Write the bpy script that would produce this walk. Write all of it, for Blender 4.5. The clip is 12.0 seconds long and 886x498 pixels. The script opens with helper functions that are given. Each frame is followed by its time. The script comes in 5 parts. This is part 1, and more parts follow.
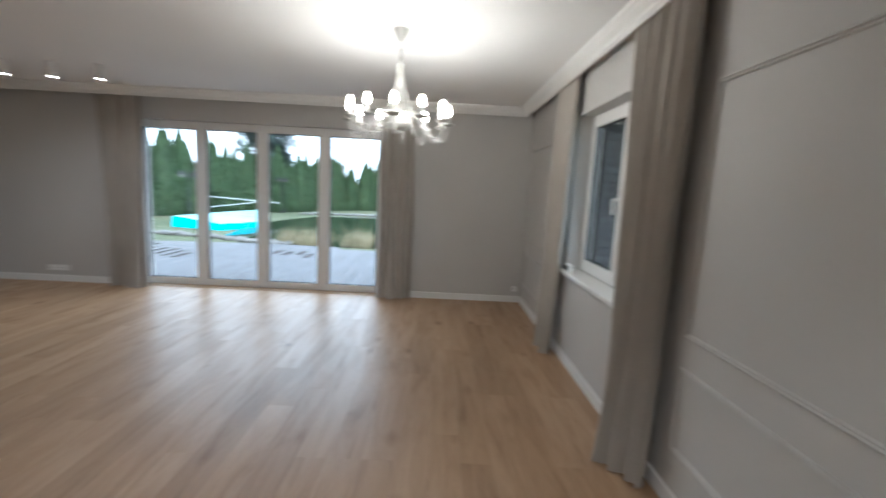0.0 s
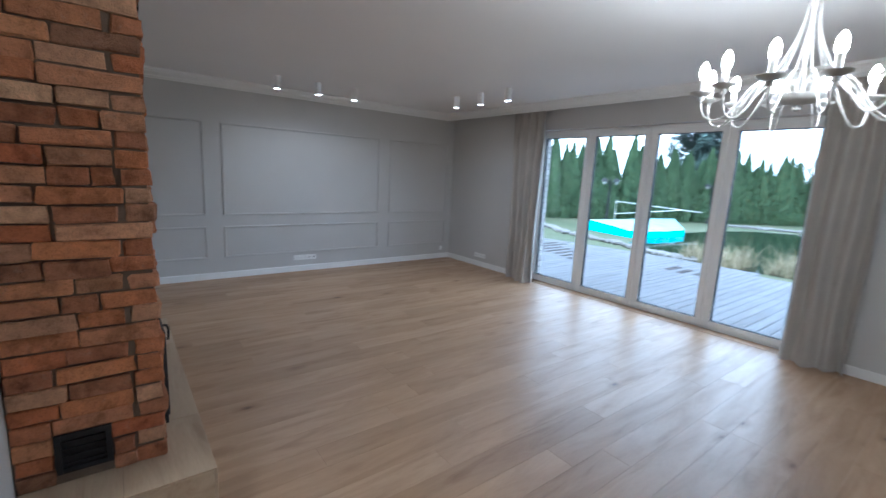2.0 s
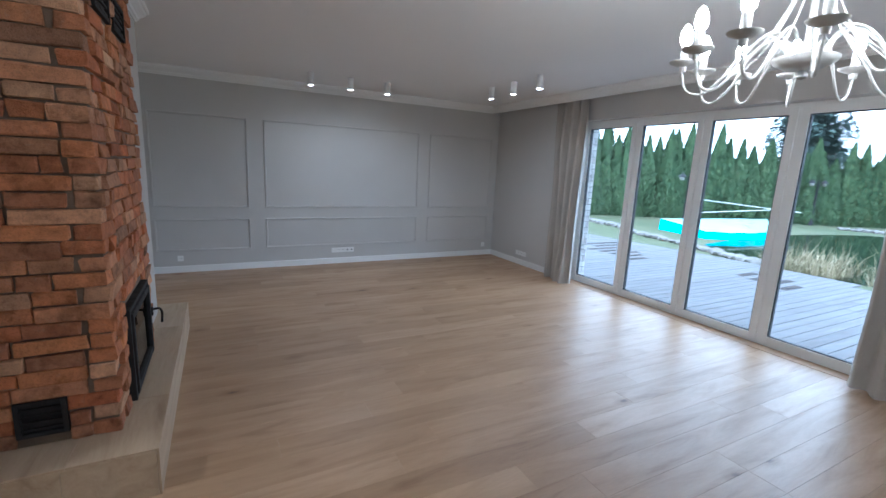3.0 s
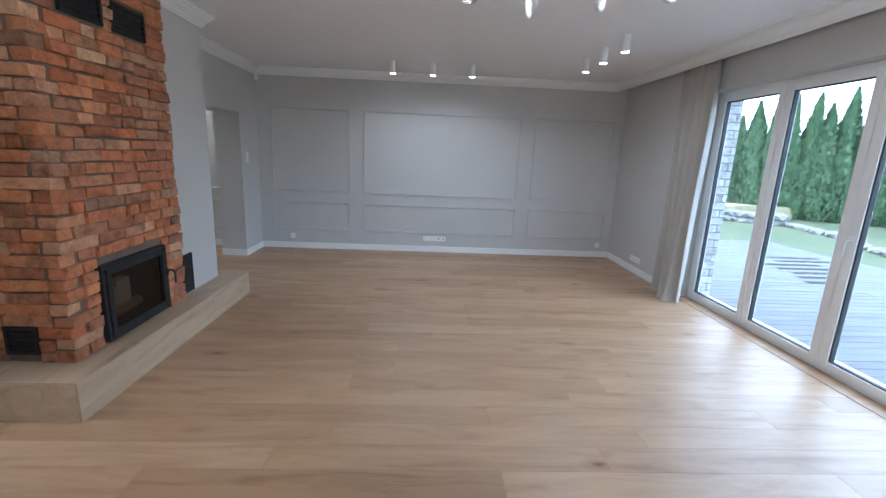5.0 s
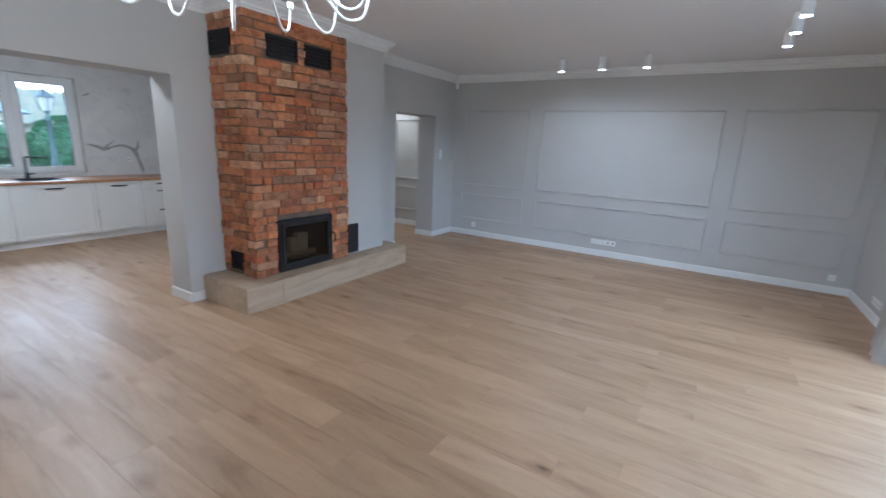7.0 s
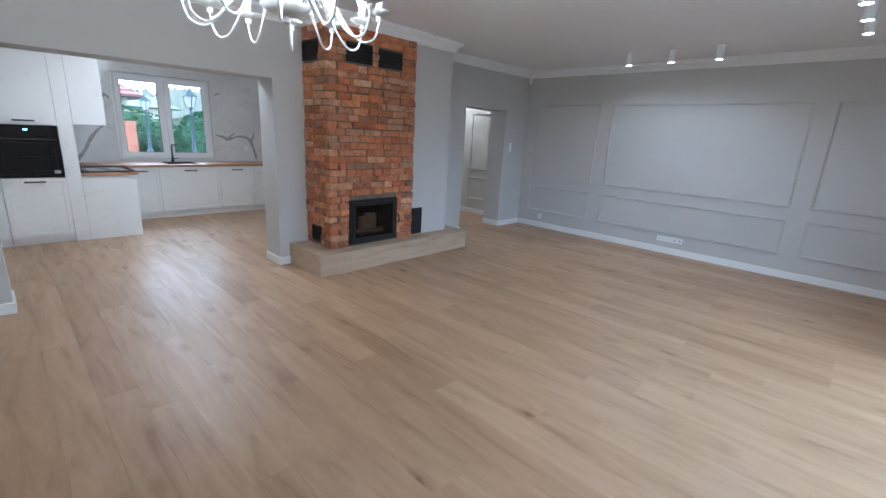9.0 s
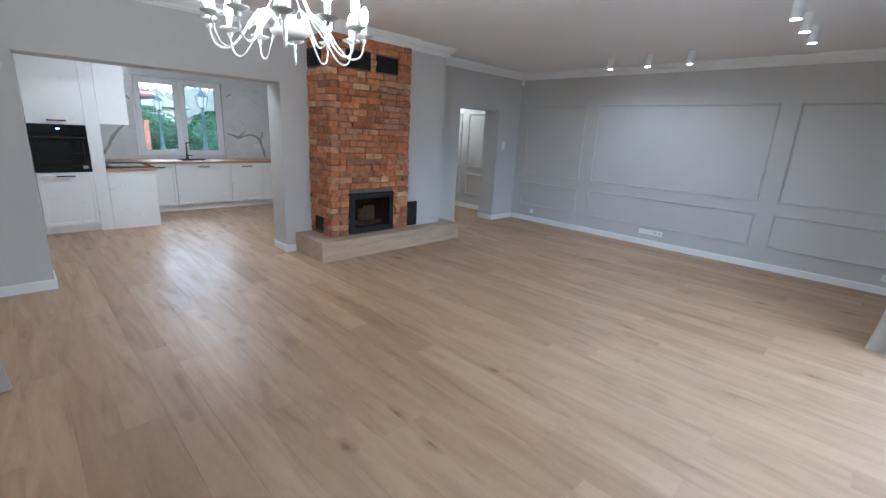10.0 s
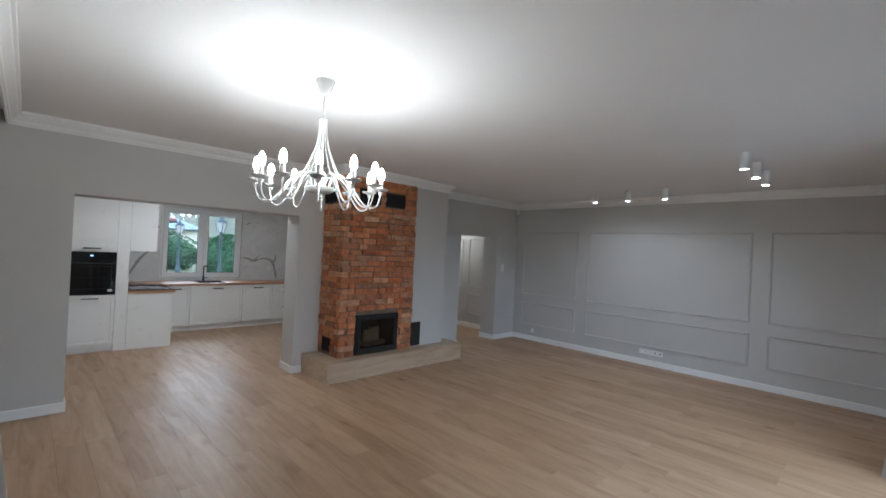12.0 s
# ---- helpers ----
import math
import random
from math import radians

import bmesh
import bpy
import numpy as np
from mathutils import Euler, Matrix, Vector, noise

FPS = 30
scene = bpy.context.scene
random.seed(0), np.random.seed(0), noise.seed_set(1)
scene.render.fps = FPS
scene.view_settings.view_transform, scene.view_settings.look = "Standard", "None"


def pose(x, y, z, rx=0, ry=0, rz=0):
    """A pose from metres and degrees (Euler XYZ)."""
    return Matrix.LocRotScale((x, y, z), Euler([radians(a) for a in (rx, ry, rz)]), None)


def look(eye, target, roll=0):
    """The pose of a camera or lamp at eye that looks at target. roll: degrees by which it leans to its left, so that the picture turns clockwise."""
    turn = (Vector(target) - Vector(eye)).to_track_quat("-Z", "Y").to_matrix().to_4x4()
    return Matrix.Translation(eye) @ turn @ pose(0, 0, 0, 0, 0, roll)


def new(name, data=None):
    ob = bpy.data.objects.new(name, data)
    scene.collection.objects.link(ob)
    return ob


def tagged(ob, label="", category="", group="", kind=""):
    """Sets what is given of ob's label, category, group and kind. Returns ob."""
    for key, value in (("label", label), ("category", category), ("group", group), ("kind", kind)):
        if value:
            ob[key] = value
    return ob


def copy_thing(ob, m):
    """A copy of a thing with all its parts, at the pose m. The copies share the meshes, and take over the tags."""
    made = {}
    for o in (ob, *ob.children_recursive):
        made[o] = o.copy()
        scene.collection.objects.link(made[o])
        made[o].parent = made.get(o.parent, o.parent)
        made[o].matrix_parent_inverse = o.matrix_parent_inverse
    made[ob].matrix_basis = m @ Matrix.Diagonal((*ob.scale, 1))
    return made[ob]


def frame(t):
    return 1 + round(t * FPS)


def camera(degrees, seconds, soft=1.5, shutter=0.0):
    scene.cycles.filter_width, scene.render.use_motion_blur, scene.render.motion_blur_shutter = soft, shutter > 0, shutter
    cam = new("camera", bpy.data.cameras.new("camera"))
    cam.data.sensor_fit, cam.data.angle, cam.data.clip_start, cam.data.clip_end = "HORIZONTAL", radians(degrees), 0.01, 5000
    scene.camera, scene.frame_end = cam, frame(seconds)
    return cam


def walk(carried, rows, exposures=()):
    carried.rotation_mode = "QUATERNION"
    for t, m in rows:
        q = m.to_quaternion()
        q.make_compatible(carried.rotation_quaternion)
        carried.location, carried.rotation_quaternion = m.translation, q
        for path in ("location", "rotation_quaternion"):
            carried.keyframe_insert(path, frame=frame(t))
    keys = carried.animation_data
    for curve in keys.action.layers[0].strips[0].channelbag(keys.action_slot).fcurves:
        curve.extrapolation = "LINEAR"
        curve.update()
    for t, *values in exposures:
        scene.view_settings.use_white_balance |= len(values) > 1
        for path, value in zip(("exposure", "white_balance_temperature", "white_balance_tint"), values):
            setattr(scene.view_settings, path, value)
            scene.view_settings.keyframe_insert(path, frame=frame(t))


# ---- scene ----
cam = camera(91.8, 12.0, soft=1.45, shutter=0.5)
PATH = [
    (0, (0.125, -0.406, 1.627), (0.165, 1.575, 1.356), 2.96),
    (0.5, (0.175, -0.271, 1.621), (-0.423, 1.616, 1.338), 2.89),
    (1, (0.252, -0.044, 1.632), (-0.683, 1.698, 1.331), 2.98),
    (1.5, (0.373, 0.263, 1.673), (-0.91, 1.763, 1.352), 3.1),
    (2, (0.468, 0.51, 1.679), (-1.092, 1.714, 1.336), 2.9),
    (2.5, (0.6, 0.81, 1.698), (-1.088, 1.819, 1.329), 2.6),
    (3, (0.683, 1.137, 1.669), (-1.056, 2.051, 1.295), 2.7),
    (3.2, (0.731, 1.291, 1.69), (-1.044, 2.124, 1.298), 2.6),
    (4.8, (0.726, 2.626, 1.629), (-1.221, 2.785, 1.2), 2.6),
    (5, (0.712, 2.787, 1.629), (-1.238, 2.873, 1.196), 2.4),
    (5.5, (0.73, 3.161, 1.613), (-1.219, 3.05, 1.175), 2.6),
    (6, (0.732, 3.568, 1.626), (-1.162, 3.012, 1.18), 2.5),
    (6.5, (0.674, 3.935, 1.621), (-1.11, 3.156, 1.162), 2.5),
    (7, (0.64, 4.304, 1.628), (-1.013, 3.282, 1.156), 2.5),
    (7.5, (0.603, 4.498, 1.642), (-0.897, 3.267, 1.157), 2.5),
    (7.7, (0.583, 4.521, 1.652), (-0.87, 3.239, 1.157), 2.6),
    (9.3, (0.802, 5.117, 1.622), (-0.579, 3.764, 1.109), 3.0),
    (9.5, (0.843, 5.225, 1.626), (-0.529, 3.864, 1.114), 3.0),
    (10, (0.958, 5.448, 1.635), (-0.411, 4.085, 1.114), 3.0),
    (10.5, (1.005, 5.607, 1.685), (-0.353, 4.23, 1.175), 2.9),
    (11, (1.094, 5.613, 1.722), (-0.278, 4.196, 1.392), 2.9),
    (11.5, (1.149, 5.647, 1.75), (-0.235, 4.209, 1.625), 2.8),
    (12, (1.157, 5.635, 1.74), (-0.234, 4.198, 1.752), 2.8),
]
walk(cam, [(t, look(eye, target, roll)) for t, eye, target, roll in PATH], exposures=[(0.0, 0.22, 5420, 7), (0.5, 0.27, 5280, 7), (1.0, 0.33, 5080, 7), (2.0, 0.38, 4850, 7), (3.2, 0.46, 4850, 7), (5.0, 0.77, 4880, 7), (7.0, 0.82, 4760, 7), (10.5, 0.82, 4880, 7), (11.5, 0.36, 5040, 7), (12.0, 0.26, 5110, 7)])

# ---------------------------------------------------------------- world, sun, lamps
world = bpy.data.worlds.new("sky")
scene.world = world
world.use_nodes = True
wn, wl = world.node_tree.nodes, world.node_tree.links
sky = wn.new("ShaderNodeTexSky")
sky.sky_type = "NISHITA"
sky.sun_disc = False
sky.sun_elevation, sky.sun_rotation = radians(28), radians(200)
sky.air_density, sky.dust_density = 1.0, 3.0
cloud = wn.new("ShaderNodeTexNoise")
cloud.inputs["Scale"].default_value = 2.2
cloud.inputs["Detail"].default_value = 5
wcoord = wn.new("ShaderNodeTexCoord")
wl.new(wcoord.outputs["Generated"], cloud.inputs["Vector"])
cramp = wn.new("ShaderNodeValToRGB")
cramp.color_ramp.elements[0].position, cramp.color_ramp.elements[1].position = 0.32, 0.62
cramp.color_ramp.elements[0].color = (0.55, 0.55, 0.55, 1)
cramp.color_ramp.elements[1].color = (1, 1, 1, 1)
wl.new(cloud.outputs["Fac"], cramp.inputs["Fac"])
wmix = wn.new("ShaderNodeMix")
wmix.data_type = "RGBA"
wmix.inputs["B"].default_value = (30.0, 32.4, 35.0, 1)
wl.new(cramp.outputs["Color"], wmix.inputs["Factor"])
wl.new(sky.outputs["Color"], wmix.inputs["A"])
wl.new(wmix.outputs["Result"], wn["Background"].inputs["Color"])
wn["Background"].inputs["Strength"].default_value = 0.15

sun = new("sun", bpy.data.lights.new("sun", "SUN"))
sun.data.energy, sun.data.angle, sun.data.color = 0.8, radians(14), (1, 0.96, 0.9)
sun.matrix_world = look((-10, -20, 18), (0, 0, 0))

# ---------------------------------------------------------------- plan
XW, XE, YN, YS, H = -6.39, 1.455, 5.94, 0.10, 2.82     # living room
KB = -0.26                                            # kitchen side of the wall with the wide opening
BX0, BX1, BY = -3.08, -1.835, 0.64                    # brick stack
HEARTH = 0.256
CX0, CY = -3.79, 0.59                                 # plastered breast beside the stack
KY, KXE, KXW = -4.15, 1.30, -3.55                     # kitchen
GY = -0.16                                            # garden level


# ---------------------------------------------------------------- materials
def principled(name, base=(0.8, 0.8, 0.8), rough=0.5, metal=0.0, **extra):
    m = bpy.data.materials.new(name)
    m.use_nodes = True
    b = m.node_tree.nodes["Principled BSDF"]
    b.inputs["Base Color"].default_value = (*base, 1)
    b.inputs["Roughness"].default_value = rough
    b.inputs["Metallic"].default_value = metal
    for key, value in extra.items():
        b.inputs[key.replace("_", " ")].default_value = value
    return m


def node(m, kind, **ins):
    n = m.node_tree.nodes.new(kind)
    for key, value in ins.items():
        n.inputs[key].default_value = value
    return n


def link(m, a, b):
    m.node_tree.links.new(a, b)


def ramp(m, source, stops):
    n = node(m, "ShaderNodeValToRGB")
    while len(n.color_ramp.elements) < len(stops):
        n.color_ramp.elements.new(0.5)
    for e, (p, c) in zip(n.color_ramp.elements, stops):
        e.position, e.color = p, (*c, 1)
    link(m, source, n.inputs["Fac"])
    return n.outputs["Color"]


def mixed(m, kind, fac, a, b):
    n = node(m, "ShaderNodeMix")
    n.data_type, n.blend_type = "RGBA", kind
    for key, v in (("Factor", fac), ("A", a), ("B", b)):
        if isinstance(v, (int, float)):
            n.inputs[key].default_value = v
        elif isinstance(v, tuple):
            n.inputs[key].default_value = (*v, 1)
        else:
            link(m, v, n.inputs[key])
    return n.outputs["Result"]


def where(m, scale=(1, 1, 1), shuffle=0.0):
    """World position, stretched, shifted for each object by its random number."""
    g = node(m, "ShaderNodeNewGeometry")
    out = g.outputs["Position"]
    if shuffle:
        info = node(m, "ShaderNodeObjectInfo")
        add = node(m, "ShaderNodeVectorMath")
        mul = node(m, "ShaderNodeMath")
        mul.operation = "MULTIPLY"
        mul.inputs[1].default_value = shuffle
        link(m, info.outputs["Random"], mul.inputs[0])
        link(m, out, add.inputs[0])
        link(m, mul.outputs[0], add.inputs[1])
        out = add.outputs[0]
    v = node(m, "ShaderNodeVectorMath")
    v.operation = "MULTIPLY"
    v.inputs[1].default_value = scale
    link(m, out, v.inputs[0])
    return v.outputs[0]


def noise_of(m, vector, scale, detail=4, rough=0.55, distortion=0.0):
    n = node(m, "ShaderNodeTexNoise", Scale=scale, Detail=detail, Roughness=rough, Distortion=distortion)
    link(m, vector, n.inputs["Vector"])
    return n.outputs["Fac"]


def bump(m, height, strength, distance):
    n = node(m, "ShaderNodeBump", Strength=strength, Distance=distance)
    link(m, height, n.inputs["Height"])
    link(m, n.outputs[0], m.node_tree.nodes["Principled BSDF"].inputs["Normal"])


def to_base(m, colour):
    link(m, colour, m.node_tree.nodes["Principled BSDF"].inputs["Base Color"])


def to_rough(m, value):
    link(m, value, m.node_tree.nodes["Principled BSDF"].inputs["Roughness"])


def plain(name, base, rough, spread=0.06, big=1.3, fine=60, relief=0.1, depth=0.002, metal=0.0, **extra):
    """A painted or cast surface: faint patches, fine grain and relief."""
    m = principled(name, base, rough, metal, **extra)
    p = where(m)
    lo = tuple(c * (1 - spread) for c in base)
    hi = tuple(min(1, c * (1 + spread)) for c in base)
    patch = ramp(m, noise_of(m, p, big, 3), [(0.3, lo), (0.7, hi)])
    grain = noise_of(m, p, fine, 3)
    to_base(m, mixed(m, "OVERLAY", spread * 1.5, patch, ramp(m, grain, [(0.3, (0.35,) * 3), (0.7, (0.65,) * 3)])))
    to_rough(m, ramp(m, noise_of(m, p, big * 4, 3), [(0.3, (rough * 0.88,) * 3), (0.7, (min(1, rough * 1.12),) * 3)]))
    bump(m, grain, relief, depth)
    return m


PAINT = plain("greige_wall_paint", (0.525, 0.512, 0.492), 0.62, 0.03, 1.1, 240, 0.10, 0.001)
CEIL = plain("white_ceiling_paint", (0.84, 0.835, 0.83), 0.75, 0.02, 0.8, 220, 0.08, 0.001)
WHITE = plain("white_trim_paint", (0.80, 0.795, 0.78), 0.4, 0.02, 2, 150, 0.05, 0.0006)
PVC = plain("white_window_plastic", (0.82, 0.82, 0.81), 0.34, 0.006, 2, 120, 0.0, 0.0001)
LACQUER = plain("white_lacquered_front", (0.82, 0.81, 0.785), 0.3, 0.015, 1.5, 140, 0.03, 0.0004)
METALWHITE = plain("white_enamelled_metal", (0.82, 0.82, 0.81), 0.35, 0.03, 6, 90, 0.05, 0.0005)
# white enamel darkened in colour so the near bulbs don't burn it out
DIMWHITE = plain("dimmed_white_chandelier_metal", (0.52, 0.52, 0.50), 0.4, 0.03, 6, 90, 0.05, 0.0005)
BLACK = plain("black_cast_metal", (0.008, 0.008, 0.009), 0.72, 0.2, 5, 120, 0.15, 0.0008)
BLACKGLOSS = plain("black_glass_front", (0.006, 0.006, 0.007), 0.06, 0.1, 3, 50, 0.0, 0.0001)
BLACKMATT = plain("black_matt_metal", (0.014, 0.014, 0.014), 0.38, 0.15, 4, 160, 0.05, 0.0004)
STEEL = plain("brushed_steel", (0.5, 0.5, 0.5), 0.3, 0.05, 3, 160, 0.05, 0.0004, 1.0)
RUBBER = plain("dark_glazing_gasket", (0.02, 0.02, 0.022), 0.6, 0.1, 3, 60)
PLASTIC = plain("white_switch_plastic", (0.80, 0.80, 0.78), 0.35, 0.02, 4, 100, 0.02, 0.0003)
DARKHOLE = plain("dark_socket_hole", (0.05, 0.05, 0.05), 0.6)
MORTAR = plain("grey_brown_mortar", (0.165, 0.120, 0.086), 0.9, 0.25, 6, 180, 0.7, 0.004)
FIREBRICK = plain("pale_firebrick", (0.55, 0.42, 0.30), 0.85, 0.12, 8, 120, 0.4, 0.002)
SOOT = plain("sooty_iron", (0.03, 0.028, 0.026), 0.7, 0.3, 6, 90, 0.4, 0.002)
LOG = plain("split_log_wood", (0.33, 0.23, 0.14), 0.8, 0.2, 12, 90, 0.5, 0.003)


def glass_mat(name, tint=(1, 1, 1), rough=0.0):
    m = principled(name, tint, rough, Transmission_Weight=1.0, IOR=1.0)
    b = m.node_tree.nodes["Principled BSDF"]
    clear = node(m, "ShaderNodeBsdfTransparent", Color=(*tint, 1))
    gloss = node(m, "ShaderNodeBsdfGlossy", Roughness=0.02)
    facing = node(m, "ShaderNodeLayerWeight", Blend=0.5)
    power = node(m, "ShaderNodeMath")
    power.operation = "POWER"
    power.inputs[1].default_value = 5
    link(m, facing.outputs["Facing"], power.inputs[0])
    scale = node(m, "ShaderNodeMath")
    scale.operation = "MULTIPLY_ADD"
    scale.inputs[1].default_value, scale.inputs[2].default_value = 0.8, 0.03
    link(m, power.outputs[0], scale.inputs[0])
    mix = node(m, "ShaderNodeMixShader")
    link(m, scale.outputs[0], mix.inputs[0])
    link(m, clear.outputs[0], mix.inputs[1])
    link(m, gloss.outputs[0], mix.inputs[2])
    link(m, mix.outputs[0], m.node_tree.nodes["Material Output"].inputs["Surface"])
    m.node_tree.nodes.remove(b)
    return m


GLASS = glass_mat("clear_window_glass", (0.97, 0.985, 0.98))
FIREGLASS = glass_mat("smoked_fire_glass", (0.60, 0.58, 0.56))


def glow(name, colour, strength):
    m = principled(name, (0.9, 0.9, 0.9), 0.4)
    b = m.node_tree.nodes["Principled BSDF"]
    b.inputs["Emission Color"].default_value = (*colour, 1)
    b.inputs["Emission Strength"].default_value = strength
    return m


BULB = glow("lit_candle_bulb", (1.0, 0.875, 0.71), 136.0)
LED = glow("lit_led_disc", (1.0, 0.92, 0.82), 40.0)
DISPLAY = glow("blue_oven_display", (0.35, 0.6, 1.0), 3.0)


def oak(name, tones, along=(8, 1.0, 8), rough=0.33, shuffle=37.0, dark=1.0, coat=0.0):
    """Oiled oak boards: grain along the plank, cathedral streaks, knots, a tone of its own for each board."""
    m = principled(name, tones[0], rough, Specular_IOR_Level=0.7, Coat_Weight=coat, Coat_Roughness=0.26)
    p = where(m, along, shuffle)
    info = node(m, "ShaderNodeObjectInfo")
    tone = ramp(m, info.outputs["Random"], [(0.0, tones[0]), (0.35, tones[1]), (0.7, tones[2]), (1.0, tones[3])])
    streak = noise_of(m, p, 1.15, 6, 0.60, 0.9)
    fine = noise_of(m, where(m, tuple(7 * a for a in along), shuffle), 2.2, 4, 0.7)
    c = mixed(m, "MULTIPLY", 0.62, tone, ramp(m, streak, [(0.28, (0.52, 0.44, 0.37)), (0.42, (0.86, 0.82, 0.78)), (0.54, (1.0, 1.0, 1.0)), (0.72, (1.15, 1.16, 1.17))]))
    c = mixed(m, "MULTIPLY", 0.26, c, ramp(m, fine, [(0.35, (0.74, 0.71, 0.68)), (0.6, (1, 1, 1))]))
    vor = node(m, "ShaderNodeTexVoronoi", Scale=1.22)
    link(m, where(m, tuple(0.22 * a + 1.25 for a in along), shuffle * 1.7), vor.inputs["Vector"])
    wobble = node(m, "ShaderNodeMath")
    wobble.operation = "MULTIPLY_ADD"
    wobble.inputs[1].default_value, wobble.inputs[2].default_value = 0.09, -0.045
    link(m, fine, wobble.inputs[0])
    reach = node(m, "ShaderNodeMath")
    link(m, vor.outputs["Distance"], reach.inputs[0])
    link(m, wobble.outputs[0], reach.inputs[1])
    knot = ramp(m, reach.outputs[0], [(0.0, (0.20, 0.14, 0.09)), (0.045, (0.46, 0.37, 0.29)), (0.09, (0.76, 0.69, 0.62)), (0.22, (1, 1, 1))])
    pick = node(m, "ShaderNodeSeparateColor")
    link(m, vor.outputs["Color"], pick.inputs[0])
    some = node(m, "ShaderNodeMath")
    some.operation = "GREATER_THAN"
    some.inputs[1].default_value = 0.28
    link(m, pick.outputs[0], some.inputs[0])
    share = node(m, "ShaderNodeMath")
    share.operation = "MULTIPLY"
    share.inputs[1].default_value = min(1.0, 0.9 * dark)
    link(m, some.outputs[0], share.inputs[0])
    c = mixed(m, "MULTIPLY", share.outputs[0], c, knot)
    to_base(m, c)
    to_rough(m, ramp(m, streak, [(0.3, (rough + 0.10,) * 3), (0.7, (rough - 0.04,) * 3)]))
    bump(m, fine, 0.12, 0.0008)
    return m


OAK = oak("oak_floor_board", [(0.342, 0.212, 0.113), (0.433, 0.283, 0.162), (0.383, 0.242, 0.134), (0.454, 0.303, 0.180)], rough=0.42, dark=1.1, coat=0.16)
TILEWOOD = oak("oak_look_hearth_tile", [(0.44, 0.335, 0.225), (0.49, 0.385, 0.265), (0.46, 0.350, 0.240), (0.51, 0.405, 0.285)], (1.1, 8, 9), 0.42, 19.0, 0.5)
WORKTOP = oak("oiled_beech_worktop", [(0.42, 0.22, 0.11), (0.48, 0.26, 0.13), (0.40, 0.20, 0.10), (0.45, 0.24, 0.12)], (2, 9, 9), 0.35, 11.0, 0.2)
DECKWOOD = oak("weathered_grey_deck_board", [(0.100, 0.100, 0.104), (0.118, 0.118, 0.124), (0.107, 0.107, 0.113), (0.133, 0.133, 0.139)], (9, 0.9, 9), 0.62, 23.0, 0.3)
DARKDECK = oak("dark_deck_board", [(0.040, 0.036, 0.034), (0.052, 0.046, 0.044), (0.044, 0.040, 0.038), (0.048, 0.043, 0.040)], (9, 0.9, 9), 0.8, 23.0, 0.3)

for wood, shine in ((DECKWOOD, 0.4), (DARKDECK, 0.1)):
    wood.node_tree.nodes["Principled BSDF"].inputs["Specular IOR Level"].default_value = shine


def brick_mat(name, tones, rough=0.85):
    m = principled(name, tones[0], rough)
    info = node(m, "ShaderNodeObjectInfo")
    stops = [(i / (len(tones) - 1), t) for i, t in enumerate(tones)]
    tone = ramp(m, info.outputs["Random"], stops)
    p = where(m, (1, 1, 1), 41.0)
    blotch = noise_of(m, p, 13, 6, 0.68)
    smoke = noise_of(m, p, 22, 4, 0.6, 0.8)
    c = mixed(m, "MULTIPLY", 0.8, tone, ramp(m, blotch, [(0.30, (0.42, 0.35, 0.31)), (0.46, (0.95, 0.94, 0.93)), (0.70, (1.35, 1.32, 1.26))]))
    c = mixed(m, "MIX", ramp(m, smoke, [(0.60, (0, 0, 0)), (0.80, (0.5,) * 3)]), c, (0.40, 0.29, 0.20))
    soot = noise_of(m, p, 5.5, 5, 0.7, 0.5)
    c = mixed(m, "MULTIPLY", 0.5, c, ramp(m, soot, [(0.36, (0.36, 0.31, 0.29)), (0.50, (1, 1, 1))]))
    pits = noise_of(m, p, 130, 4, 0.7)
    c = mixed(m, "MULTIPLY", 0.5, c, ramp(m, pits, [(0.32, (0.45, 0.4, 0.38)), (0.5, (1, 1, 1))]))
    to_base(m, c)
    bump(m, mixed(m, "ADD", 0.7, pits, blotch), 0.8, 0.008)
    return m


BRICK = brick_mat("reclaimed_red_brick", [(0.429, 0.132, 0.055), (0.597, 0.247, 0.106), (0.322, 0.127, 0.065), (0.620, 0.297, 0.136), (0.274, 0.149, 0.090), (0.561, 0.181, 0.065), (0.406, 0.198, 0.111), (0.693, 0.440, 0.261), (0.501, 0.193, 0.081), (0.620, 0.264, 0.108), (0.335, 0.116, 0.052), (0.525, 0.319, 0.186), (0.477, 0.164, 0.066)])
WHITEBRICK = brick_mat("white_clinker_brick", [(0.43, 0.43, 0.425), (0.47, 0.47, 0.46), (0.40, 0.40, 0.40), (0.45, 0.445, 0.435)], 0.7)
# facade brick and joint in darkened copies: the shade is put into the colour
SHADEBRICK = brick_mat("facade_brick_painted_shade", [(0.085, 0.088, 0.094), (0.105, 0.108, 0.114), (0.07, 0.073, 0.08)], 0.8)
SHADEJOINT = plain("facade_joint_painted_shade", (0.025, 0.025, 0.028), 0.9, 0.15, 6, 150, 0.4, 0.002)
GREYJOINT = plain("grey_facade_joint", (0.16, 0.16, 0.165), 0.9, 0.15, 6, 150, 0.4, 0.002)
REDBRICK = brick_mat("red_pillar_brick", [(0.40, 0.13, 0.07), (0.46, 0.17, 0.09), (0.36, 0.11, 0.06)])


